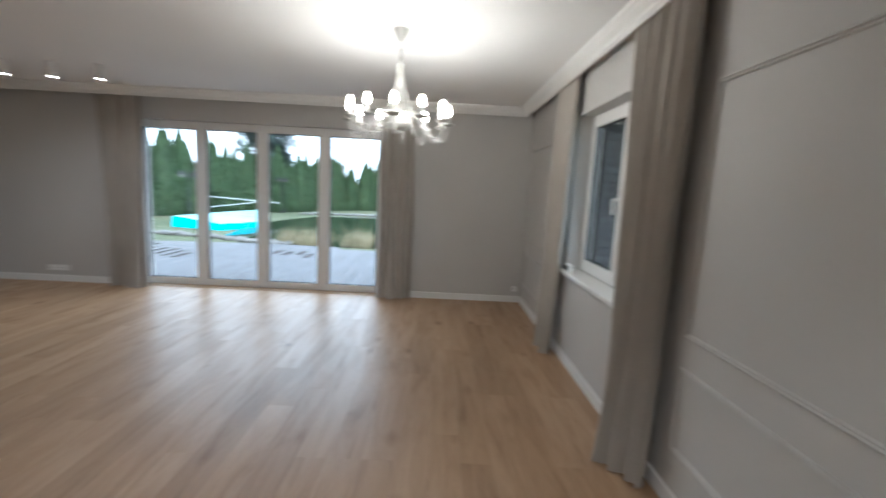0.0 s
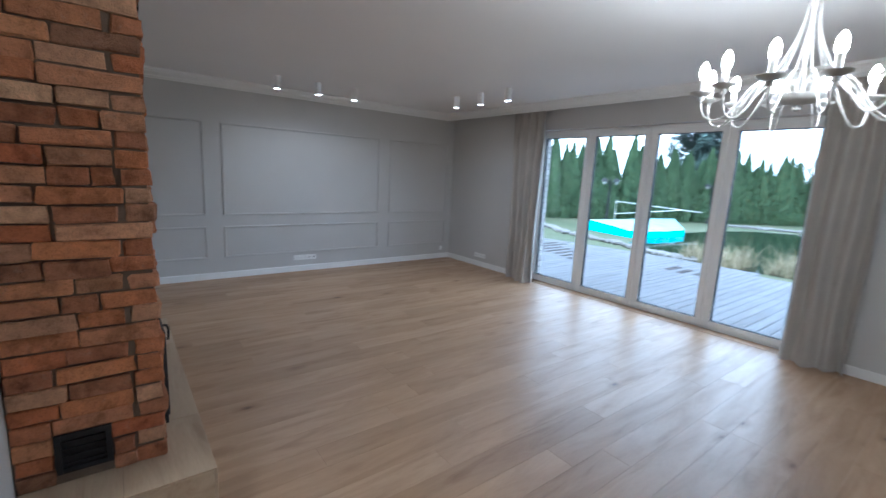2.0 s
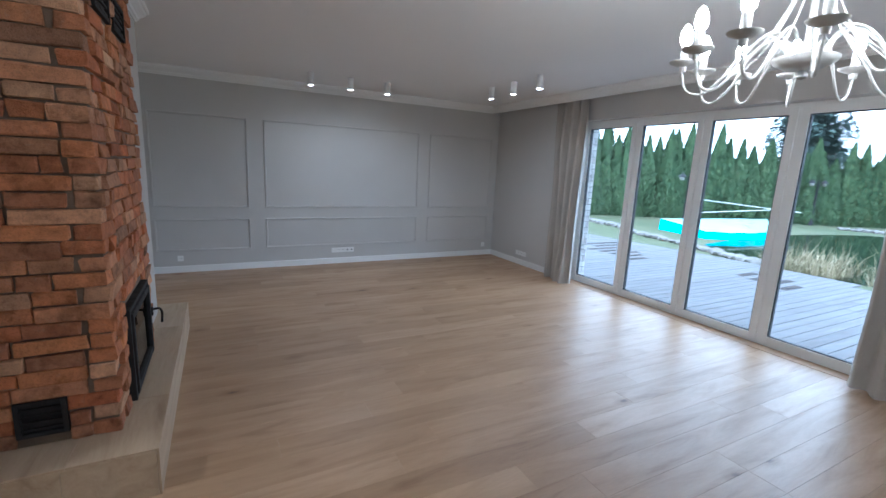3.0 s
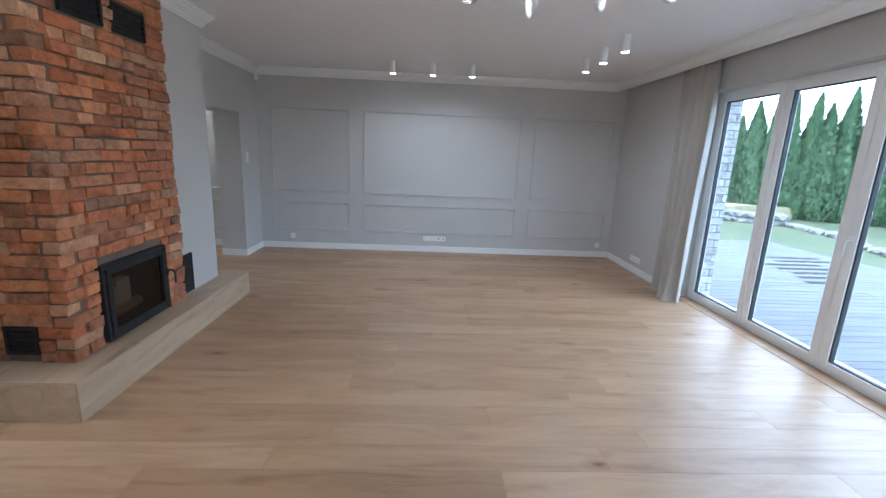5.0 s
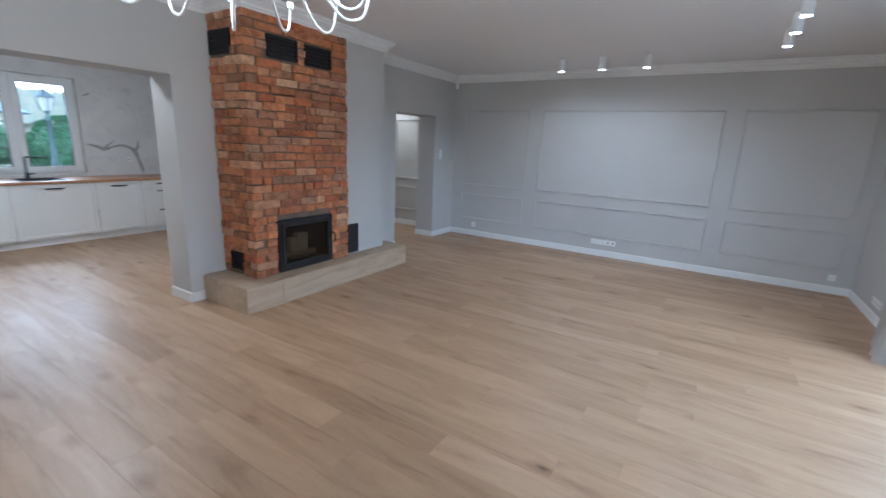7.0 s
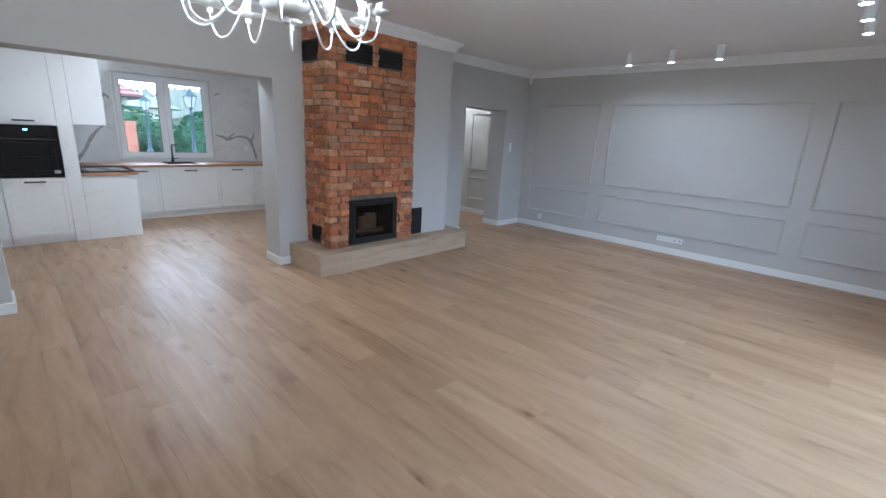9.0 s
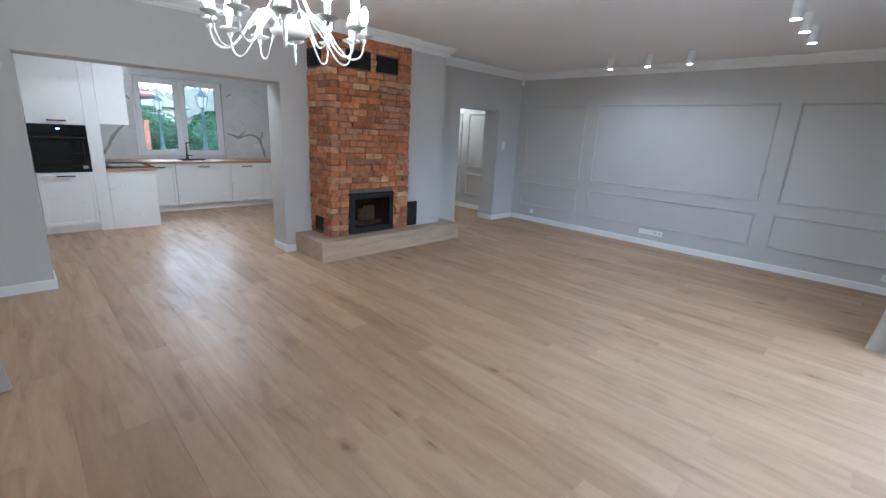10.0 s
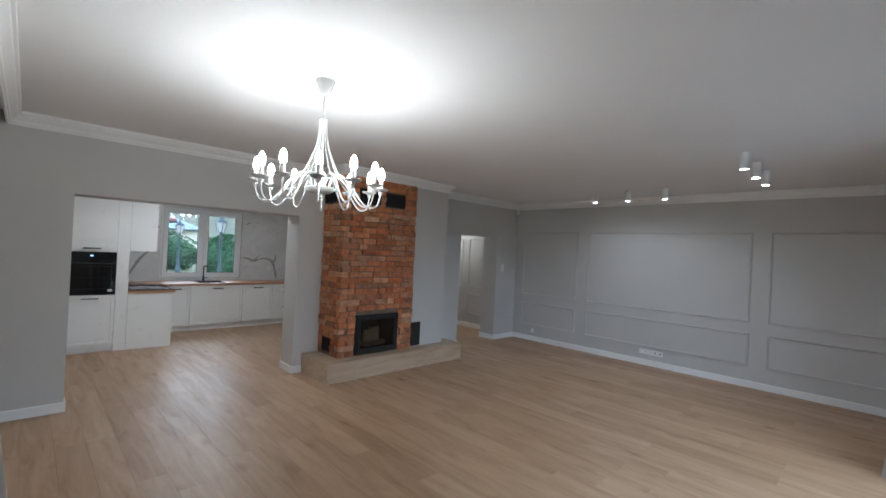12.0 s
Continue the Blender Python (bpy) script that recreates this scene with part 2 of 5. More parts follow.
def cloth():
    m = principled("greige_curtain_cloth", (0.42, 0.385, 0.34), 0.9, Sheen_Weight=0.25)
    p = where(m)
    weave = noise_of(m, where(m, (420, 420, 60)), 1.0, 2)
    wash = ramp(m, noise_of(m, p, 3, 3), [(0.3, (0.40, 0.367, 0.325)), (0.7, (0.45, 0.415, 0.37))])
    to_base(m, mixed(m, "MULTIPLY", 0.35, wash, ramp(m, weave, [(0.35, (0.75,) * 3), (0.65, (1.05,) * 3)])))
    bump(m, weave, 0.2, 0.0008)
    return m


CLOTH = cloth()


def marble():
    m = principled("white_marble_slab", (0.8, 0.8, 0.79), 0.22)
    p = where(m)
    cloudy = ramp(m, noise_of(m, p, 1.6, 6, 0.6, 0.5), [(0.3, (0.64, 0.635, 0.62)), (0.65, (0.76, 0.755, 0.74))])
    vein = noise_of(m, p, 1.1, 5, 0.6, 1.2)
    line = ramp(m, vein, [(0.475, (1, 1, 1)), (0.495, (0.82, 0.81, 0.79)), (0.51, (1, 1, 1))])
    to_base(m, mixed(m, "MULTIPLY", 0.7, cloudy, line))
    return m


MARBLE = marble()
VEIN = plain("grey_marble_vein", (0.36, 0.345, 0.33), 0.25, 0.25, 14, 90, 0.0, 0.0001)


def leaf_mat(name, a, b, c):
    m = principled(name, a, 0.85, Specular_IOR_Level=0.2)
    p = where(m, (1, 1, 1), 17.0)
    g = node(m, "ShaderNodeNewGeometry")
    tone = ramp(m, g.outputs["Random Per Island"], [(0.0, a), (0.5, b), (1.0, c)])
    to_base(m, mixed(m, "MULTIPLY", 0.6, tone, ramp(m, noise_of(m, p, 1.7, 3), [(0.3, (0.6, 0.65, 0.6)), (0.7, (1.15, 1.12, 1.0))])))
    return m


THUJA = leaf_mat("green_thuja_spray", (0.042, 0.078, 0.040), (0.078, 0.125, 0.062), (0.120, 0.165, 0.082))
SPRUCE = leaf_mat("blue_green_spruce_needle", (0.105, 0.15, 0.14), (0.13, 0.18, 0.165), (0.15, 0.205, 0.185))
BUSH = leaf_mat("dense_green_hedge_leaf", (0.035, 0.085, 0.040), (0.055, 0.125, 0.060), (0.070, 0.140, 0.070))
REED = leaf_mat("dry_straw_reed", (0.328, 0.266, 0.173), (0.406, 0.342, 0.238), (0.257, 0.228, 0.130))
AUTUMN = leaf_mat("yellow_autumn_leaf", (0.50, 0.36, 0.08), (0.58, 0.42, 0.12), (0.42, 0.34, 0.10))
BARK = plain("brown_bark", (0.10, 0.075, 0.055), 0.9, 0.3, 8, 60, 0.7, 0.01)
# darker green for shells inside the crowns; the shade between leaves is in this colour
LEAFCORE = plain("inner_foliage_painted_shade", (0.035, 0.068, 0.030), 0.9, 0.3, 4, 30, 0.8, 0.03)


def lawn():
    m = principled("mown_lawn", (0.12, 0.18, 0.06), 0.9)
    p = where(m)
    c = ramp(m, noise_of(m, p, 0.35, 5), [(0.3, (0.066, 0.086, 0.037)), (0.55, (0.099, 0.110, 0.053)), (0.75, (0.152, 0.139, 0.080))])
    fine = noise_of(m, where(m, (1, 1, 1)), 28, 4, 0.7)
    to_base(m, mixed(m, "MULTIPLY", 0.6, c, ramp(m, fine, [(0.3, (0.6,) * 3), (0.7, (1.2,) * 3)])))
    bump(m, fine, 0.8, 0.03)
    return m


LAWN = lawn()
DRYGRASS = plain("dry_yellow_grass", (0.30, 0.265, 0.15), 0.95, 0.25, 2, 30, 0.9, 0.03)
STONE = plain("grey_field_stone", (0.17, 0.162, 0.148), 0.85, 0.25, 5, 40, 0.6, 0.01)
PAVE = plain("pale_concrete_paving", (0.46, 0.455, 0.44), 0.85, 0.1, 1.5, 40, 0.3, 0.004)
WATER = plain("dark_pond_water", (0.012, 0.020, 0.012), 0.05, 0.3, 0.6, 3, 0.05, 0.01, 0.0, IOR=1.33)
TARP = plain("turquoise_pool_tarp", (0.01, 0.62, 0.76), 0.35, 0.10, 1.2, 9, 0.3, 0.02)
TARPTOP = plain("pale_turquoise_pool_sheet", (0.36, 0.62, 0.62), 0.3, 0.12, 0.9, 7, 0.3, 0.02)
LAMPGREEN = plain("grey_green_lamp_iron", (0.018, 0.030, 0.034), 0.65, 0.15, 6, 80, 0.2, 0.002)
OPAL = plain("opal_lamp_glass", (0.30, 0.29, 0.26), 0.25, 0.03)
ROOF = plain("brown_red_roof_tile", (0.20, 0.085, 0.065), 0.7, 0.15, 2, 30, 0.3, 0.005)
RENDER_WALL = plain("cream_house_render", (0.62, 0.56, 0.46), 0.85, 0.06)
WOODED = leaf_mat("hazy_autumn_woodland", (0.20, 0.20, 0.17), (0.26, 0.24, 0.19), (0.17, 0.19, 0.16))


# ---------------------------------------------------------------- building blocks
def add_box(bm, x0, x1, y0, y1, z0, z1, bevel=0.0):
    m = Matrix.Translation(((x0 + x1) / 2, (y0 + y1) / 2, (z0 + z1) / 2)) @ Matrix.Diagonal((abs(x1 - x0), abs(y1 - y0), abs(z1 - z0), 1))
    r = bmesh.ops.create_cube(bm, size=1, matrix=m)
    if bevel:
        edges = list({e for v in r["verts"] for e in v.link_edges})
        bmesh.ops.bevel(bm, geom=edges, offset=bevel, segments=2, profile=0.5, affect="EDGES")


def box(x0, x1, y0, y1, z0, z1, bevel=0.0):
    bm = bmesh.new()
    add_box(bm, x0, x1, y0, y1, z0, z1, bevel)
    return bm


def lathe(bm, profile, centre=(0, 0, 0), n=20, axis="z"):
    """A turned body from (radius, height) pairs."""
    rings = []
    for r, h in profile:
        ring = []
        for i in range(n):
            a = 2 * math.pi * i / n
            p = (r * math.cos(a), r * math.sin(a), h)
            if axis == "y":
                p = (p[0], p[2], p[1])
            elif axis == "x":
                p = (p[2], p[0], p[1])
            ring.append(bm.verts.new(Vector(p) + Vector(centre)))
        rings.append(ring)
    for a, b in zip(rings, rings[1:]):
        for i in range(n):
            bm.faces.new((a[i], a[(i + 1) % n], b[(i + 1) % n], b[i]))
    bm.faces.new(rings[0][::-1])
    bm.faces.new(rings[-1])
    return bm


def smooth_line(points, steps=8):
    """A rounded line through the points."""
    p = [Vector(points[0])] + [Vector(q) for q in points] + [Vector(points[-1])]
    out = []
    for i in range(1, len(p) - 2):
        for k in range(steps):
            t = k / steps
            a, b, c, d = p[i - 1], p[i], p[i + 1], p[i + 2]
            out.append(0.5 * ((2 * b) + (c - a) * t + (2 * a - 5 * b + 4 * c - d) * t * t + (3 * b - a - 3 * c + d) * t ** 3))
    out.append(p[-2])
    return out


def tube(bm, points, radius, n=6, taper=None):
    rings = []
    side = None
    for i, p in enumerate(points):
        d = (points[min(i + 1, len(points) - 1)] - points[max(i - 1, 0)]).normalized()
        if side is None:
            side = d.orthogonal().normalized()
        side = (side - d * side.dot(d)).normalized()
        up = d.cross(side)
        r = radius if taper is None else radius + (taper - radius) * i / (len(points) - 1)
        rings.append([bm.verts.new(p + r * (math.cos(2 * math.pi * k / n) * side + math.sin(2 * math.pi * k / n) * up)) for k in range(n)])
    for a, b in zip(rings, rings[1:]):
        for i in range(n):
            bm.faces.new((a[i], a[(i + 1) % n], b[(i + 1) % n], b[i]))
    bm.faces.new(rings[0][::-1])
    bm.faces.new(rings[-1])
    return bm


def mesh_of(name, bm, material, smooth=False):
    bmesh.ops.recalc_face_normals(bm, faces=bm.faces)
    me = bpy.data.meshes.new(name)
    bm.to_mesh(me)
    bm.free()
    for m in (material if isinstance(material, (list, tuple)) else [material]):
        me.materials.append(m)
    if smooth:
        for f in me.polygons:
            f.use_smooth = True
        me.set_sharp_from_angle(angle=radians(40))
    return me


def origin_of(ob):
    p = Vector((0, 0, 0))
    while ob is not None:
        p += ob.location
        ob = ob.parent
    return p


def part(name, bm, material, parent, label="", smooth=False):
    """One mesh, given in world places, under a thing or a part."""
    bmesh.ops.translate(bm, verts=bm.verts, vec=-origin_of(parent))
    ob = new(name, mesh_of(name, bm, material, smooth))
    ob.parent = parent
    if label:
        ob["label"] = label
    return ob


def thing(name, label, category, at=(0, 0, 0), group="", kind=""):
    ob = new(name)
    ob.empty_display_size = 0.1
    ob.location = at
    return tagged(ob, label, category, group, kind)


def solid(name, bm, material, label, category="", kind="", group="", smooth=False):
    return tagged(new(name, mesh_of(name, bm, material, smooth)), label, category, group, kind)


def wall_cells(us, zs, holes):
    """The cells of a wall that are left round its openings."""
    us = sorted({*us, *(h[i] for h in holes for i in (0, 1))})
    zs = sorted({*zs, *(h[i] for h in holes for i in (2, 3))})
    for u0, u1 in zip(us, us[1:]):
        for z0, z1 in zip(zs, zs[1:]):
            if not any(h[0] <= u0 and u1 <= h[1] and h[2] <= z0 and z1 <= h[3] for h in holes):
                yield u0, u1, z0, z1


def weld(bm):
    """Joins touching blocks into one body: shared corners merged, inner faces gone."""
    bmesh.ops.remove_doubles(bm, verts=bm.verts, dist=1e-5)
    seen = {}
    for f in list(bm.faces):
        seen.setdefault(tuple(round(v, 4) for v in f.calc_center_median()), []).append(f)
    bmesh.ops.delete(bm, geom=[f for fs in seen.values() if len(fs) > 1 for f in fs], context="FACES")
    return bm


def wall(name, axis, near, far, u0, u1, holes, label, material=None, z0=-0.2, z1=H + 0.12):
    """A wall of real thickness along x or y, with openings (u0, u1, z0, z1) right through it."""
    bm = bmesh.new()
    for a, b, c, d in wall_cells((u0, u1), (z0, z1), holes):
        if axis == "x":
            add_box(bm, a, b, near, far, c, d)
        else:
            add_box(bm, near, far, a, b, c, d)
    return solid(name, weld(bm), material or PAINT, label, "wall", "structure")


# ---------------------------------------------------------------- shell
TDX0, TDX1, TDZ = -4.335, -0.63, 2.43          # terrace door opening
wall("wall_west", "y", XW - 0.3, XW, KY - 0.3, YN + 0.42, [], "greige painted wall with framed mouldings")
wall("wall_north", "x", YN, YN + 0.42, XW, XE, [(TDX0, TDX1, 0.0, TDZ)], "greige painted wall round the wide terrace door")
wall("wall_east", "y", XE, XE + 0.4, KB, YN + 0.42, [(2.30, 3.82, 0.90, 2.395)], "greige painted wall with a curtained window")
wall("wall_south", "x", KB, YS, -3.79, XE, [(-1.472, 0.842, -0.2, 2.13)], "greige painted wall with the wide kitchen opening")
wall("wall_passage", "x", -0.26, YS, XW, -3.79, [(-5.74, -4.66, -0.2, 2.085)], "greige painted wall with an open passage")
solid("wall_breast", box(CX0, BX0 + 0.02, YS, CY, -0.1, H + 0.05), PAINT, "pale grey plastered chimney breast beside the bricks", "wall", "structure")
wall("wall_kitchen_south", "x", KY - 0.4, KY, KXW - 0.3, 1.6, [(-2.195, -0.70, 0.95, 2.355)], "white kitchen wall with a double window")
wall("wall_kitchen_west", "y", KXW - 0.24, KXW, KY, KB, [], "plain kitchen wall")
wall("wall_kitchen_east", "y", KXE + 0.10, KXE + 0.34, KY, KB, [], "plain wall behind the tall cabinet")
wall("wall_hall_south", "x", -3.2, -3.0, XW, KXW - 0.24, [], "plain hall wall")
bm = box(XW - 0.3, XE + 0.4, KY - 0.4, YN + 0.42, H, H + 0.14)
solid("ceiling", bm, CEIL, "smooth white painted ceiling", "ceiling", "structure")
bm = box(XW - 0.3, XE + 0.4, KY - 0.4, YN + 0.42, H + 0.16, H + 0.5)
solid("roof_slab", bm, CEIL, "flat slab above the rooms", "roof", "structure")


def sweep(path, profile, closed=False, material=None):
    """A moulding along a level line, its profile given as (towards the room, height); the room lies to the left."""
    bm = bmesh.new()
    n = len(path)
    rings = []
    for i, p in enumerate(path):
        p = Vector(p)
        before = (p - Vector(path[i - 1])).normalized() if closed or i else None
        after = (Vector(path[(i + 1) % n]) - p).normalized() if closed or i < n - 1 else None
        before, after = before or after, after or before
        left = lambda d: Vector((-d.y, d.x))
        mid = (left(before) + left(after)).normalized()
        mid /= max(0.2, mid.dot(left(before)))
        rings.append([bm.verts.new((p.x + mid.x * d, p.y + mid.y * d, z)) for d, z in profile])
    k = len(profile)
    for i in range(n if closed else n - 1):
        a, b = rings[i], rings[(i + 1) % n]
        for j in range(k):
            bm.faces.new((a[j], a[(j + 1) % k], b[(j + 1) % k], b[j]))
    if not closed:
        bm.faces.new(rings[0])
        bm.faces.new(rings[-1][::-1])
    return bm


CORNICE = [(0, 2.700), (0.014, 2.700), (0.018, 2.712), (0.030, 2.720), (0.036, 2.738), (0.052, 2.752), (0.074, 2.770), (0.080, 2.786), (0.095, 2.792), (0.098, 2.819), (0, 2.819)]
YP, XP = YN - 0.145, XE - 0.12
room = [(XW, YS), (CX0, YS), (CX0, CY), (BX0, CY), (BX0, BY), (BX1, BY), (BX1, YS), (XP, YS), (XP, YP), (XW, YP)]
solid("trim_cornice", sweep(room, CORNICE, True), WHITE, "white stepped plaster cornice, hiding the curtain rails", "cornice", "structure")
SKIRT = [(0, 0.0), (0.015, 0.0), (0.015, 0.085), (0.010, 0.095), (0, 0.095)]
for name, line in (
    ("baseboard_west", [(TDX0 - 0.01, YN), (XW, YN), (XW, YS), (-5.74, YS), (-5.74, -0.26)]),
    ("baseboard_north", [(XE, YS), (XE, YN), (TDX1 + 0.01, YN)]),
    ("baseboard_pier", [(-1.472, KB), (-1.472, YS), (-1.60, YS)][::-1]),
    ("baseboard_south", [(0.842, KB), (0.842, YS), (XE, YS)]),
    ("baseboard_passage", [(-4.66, -0.26), (-4.66, YS), (-4.03, YS)]),
    ("baseboard_hall", [(XW, -0.26), (XW, -3.0)]),
):
    solid(name, sweep(line, SKIRT), WHITE, "white painted skirting board", "baseboard", "structure")


def moulding_frame(parent, axis, at, sign, u0, u1, z0, z1):
    """A raised picture-frame moulding on a wall."""
    bm = bmesh.new()
    prof = [(0, 0), (0.002, 0.013), (0.010, 0.017), (0.016, 0.009), (0.022, 0.011), (0.028, 0.0)]
    rings = []
    for u, z, du, dz in ((u0, z0, 1, 1), (u1, z0, -1, 1), (u1, z1, -1, -1), (u0, z1, 1, -1)):
        ring = []
        for w, d in prof:
            a, b, c = u + du * w, z + dz * w, at + sign * (d + 0.001)
            ring.append(bm.verts.new((c, a, b) if axis == "y" else (a, c, b)))
        rings.append(ring)
    for i in range(4):
        a, b = rings[i], rings[(i + 1) % 4]
        for j in range(len(prof) - 1):
            bm.faces.new((a[j], a[j + 1], b[j + 1], b[j]))
    return part("panel_moulding", bm, PAINT, parent)


west, east = bpy.data.objects["wall_west"], bpy.data.objects["wall_east"]
for u0, u1 in ((0.31, 1.535), (1.755, 4.285), (4.495, 5.80)):
    moulding_frame(west, "y", XW, 1, u0, u1, 0.935, 2.24)
    moulding_frame(west, "y", XW, 1, u0, u1, 0.31, 0.775)
for u0, u1 in ((-1.25, -0.35), (-2.7, -1.45)):
    moulding_frame(west, "y", XW, 1, u0, u1, 0.935, 2.08)
    moulding_frame(west, "y", XW, 1, u0, u1, 0.31, 0.775)
moulding_frame(east, "y", XE, -1, 0.30, 1.722, 0.935, 2.225)
moulding_frame(east, "y", XE, -1, 0.30, 1.722, 0.31, 0.775)
moulding_frame(east, "y", XE, -1, 4.60, 5.78, 0.935, 2.24)
moulding_frame(east, "y", XE, -1, 4.60, 5.78, 0.31, 0.775)


# ---------------------------------------------------------------- terrace door
def leaf_frame(x0, x1, y0, y1, z0, z1, w):
    """A rectangular frame of four mitred bars in the plane y."""
    bm = bmesh.new()
    add_box(bm, x0, x0 + w, y0, y1, z0, z1, 0.004)
    add_box(bm, x1 - w, x1, y0, y1, z0, z1, 0.004)
    add_box(bm, x0 + w, x1 - w, y0 + 0.002, y1 - 0.002, z0, z0 + w, 0.004)
    add_box(bm, x0 + w, x1 - w, y0 + 0.002, y1 - 0.002, z1 - w, z1, 0.004)
    return bm


def clear_pane(parent, bm, material=GLASS):
    ob = part("pane", bm, material, parent, "clear glass pane")
    ob.visible_shadow = False
    return ob


def window_handle(parent, x, y, z, out, length=0.12, tilt=0.0):
    bm = bmesh.new()
    add_box(bm, x - 0.014, x + 0.014, y, y + out * 0.012, z - 0.035, z + 0.035, 0.004)
    tube(bm, [Vector((x, y, z)), Vector((x, y + out * 0.045, z))], 0.008, 8)
    pts = smooth_line([(x, y + out * 0.045, z), (x + tilt * 0.3 * length, y + out * 0.052, z - 0.3 * length), (x + tilt * length, y + out * 0.05, z - length)], 4)
    tube(bm, pts, 0.009, 8, 0.007)
    return part("window_handle", bm, PVC, parent, "white lever handle", True)


FY = 6.10
door = thing("door_1", "white plastic four-leaf terrace door with large panes", "terrace door", (-2.51, FY, 0), kind="structure")
bm = bmesh.new()
add_box(bm, TDX0, TDX0 + 0.055, FY, FY + 0.09, 0.0, TDZ, 0.004)
add_box(bm, TDX1 - 0.055, TDX1, FY, FY + 0.09, 0.0, TDZ, 0.004)
add_box(bm, TDX0 + 0.055, TDX1 - 0.055, FY + 0.002, FY + 0.088, TDZ - 0.055, TDZ, 0.004)
add_box(bm, TDX0 + 0.055, TDX1 - 0.055, FY + 0.002, FY + 0.088, 0.0, 0.045, 0.004)
for x in (-3.378, -2.475, -1.565):
    add_box(bm, x - 0.022, x + 0.022, FY + 0.004, FY + 0.086, 0.045, TDZ - 0.055, 0.004)
part("door_frame", bm, PVC, door)
edges = (TDX0 + 0.055, -3.378, -2.475, -1.565, TDX1 - 0.055)
for i in range(4):
    x0, x1 = edges[i] + (0.004 if i == 0 else 0.012), edges[i + 1] - (0.004 if i == 3 else 0.012)
    front = FY - (0.012 if i in (1, 2) else 0.006)
    lf = part("door_leaf", leaf_frame(x0, x1, front, front + 0.07, 0.03, TDZ - 0.035, 0.072), PVC, door)
    gx0, gx1, gz0, gz1 = x0 + 0.072, x1 - 0.072, 0.102, TDZ - 0.107
    part("gasket", leaf_frame(gx0 - 0.003, gx1 + 0.003, front + 0.012, front + 0.058, gz0 - 0.003, gz1 + 0.003, 0.013), RUBBER, lf, "black rubber glazing seal")
    clear_pane(lf, box(gx0, gx1, front + 0.03, front + 0.036, gz0, gz1))
window_handle(door, -2.43, FY - 0.012, 1.10, -1, 0.13)
solid("trim_threshold", box(TDX0, TDX1, YN - 0.005, FY - 0.004, -0.01, 0.004), OAK, "oak strip under the terrace door", "threshold", "structure")
solid("trim_door_sill", box(TDX0 - 0.05, TDX1 + 0.05, FY + 0.092, YN + 0.50, -0.08, -0.004), PVC, "pale sill outside the terrace door", "sill", "structure")

# ---------------------------------------------------------------- side window
EX = XE + 0.14
win = thing("window_1", "white plastic window above a white sill", "window", (EX, 3.08, 0.92), kind="structure")


def frame_yz(x0, x1, y0, y1, z0, z1, w):
    bm = bmesh.new()
    add_box(bm, x0, x1, y0, y0 + w, z0, z1, 0.004)
    add_box(bm, x0, x1, y1 - w, y1, z0, z1, 0.004)
    add_box(bm, x0 + 0.002, x1 - 0.002, y0 + w, y1 - w, z0, z0 + w, 0.004)
    add_box(bm, x0 + 0.002, x1 - 0.002, y0 + w, y1 - w, z1 - w, z1, 0.004)
    return bm


bm = frame_yz(EX, EX + 0.08, 2.30, 3.82, 0.915, 2.395, 0.05)
add_box(bm, EX + 0.003, EX + 0.077, 2.945, 2.995, 0.965, 2.345)
part("window_frame", bm, PVC, win)
for y0, y1 in ((2.34, 2.965), (2.975, 3.78)):
    sash = part("sash", frame_yz(EX - 0.016, EX + 0.05, y0, y1, 0.955, 2.355, 0.075), PVC, win)
    part("gasket", frame_yz(EX - 0.002, EX + 0.04, y0 + 0.072, y1 - 0.072, 1.027, 2.283, 0.012), RUBBER, sash)
    clear_pane(sash, box(EX + 0.02, EX + 0.026, y0 + 0.075, y1 - 0.075, 1.03, 2.28))
bm = box(EX - 0.030, EX - 0.015, 2.997, 3.027, 1.58, 1.65, 0.004)
tube(bm, smooth_line([(EX - 0.02, 3.012, 1.62), (EX - 0.065, 3.012, 1.62), (EX - 0.07, 3.012, 1.58), (EX - 0.065, 3.012, 1.50)], 4), 0.010, 8)
part("window_handle", bm, PVC, win, "white lever handle", True)
part("window_sill", box(XE - 0.07, EX, 2.22, 3.90, 0.870, 0.908, 0.008), WHITE, win, "white stone sill")

clock = thing("sill_thermometer", "small white digital thermometer standing on the sill", "thermometer", (1.42, 3.66, 0.908))
part("casing", box(1.40, 1.45, 3.59, 3.73, 0.908, 0.985, 0.010), PLASTIC, clock)
part("display", box(1.396, 1.402, 3.605, 3.715, 0.930, 0.972, 0.0), DARKHOLE, clock, "dark display")

# ---------------------------------------------------------------- fireplace
hearth = thing("hearth", "low hearth bench clad in oak-look tiles", "hearth", (-2.8, 0.5, 0))
part("core", box(-4.015, -1.605, YS + 0.002, 0.808, 0.0, HEARTH - 0.010), MORTAR, hearth)
HX0, HX1, HY = -4.025, -1.595, 0.818
for x0, x1 in ((HX0, -3.20), (-3.20, -2.00), (-2.00, HX1)):
    part("tile", box(x0 + 0.001, x1 - 0.001, HY - 0.011, HY, 0.001, HEARTH - 0.012, 0.0012), TILEWOOD, hearth)
for x0, x1, y0, y1 in ((HX0, -3.35, 0.46, HY), (-3.35, -2.15, 0.46, HY), (-2.15, HX1, 0.46, HY), (HX0, -3.1, YS + 0.002, 0.46), (-1.9, HX1, YS + 0.002, 0.46)):
    part("tile", box(x0 + 0.001, x1 - 0.001, y0 + 0.001, y1 - 0.0005, HEARTH - 0.011, HEARTH, 0.0012), TILEWOOD, hearth)
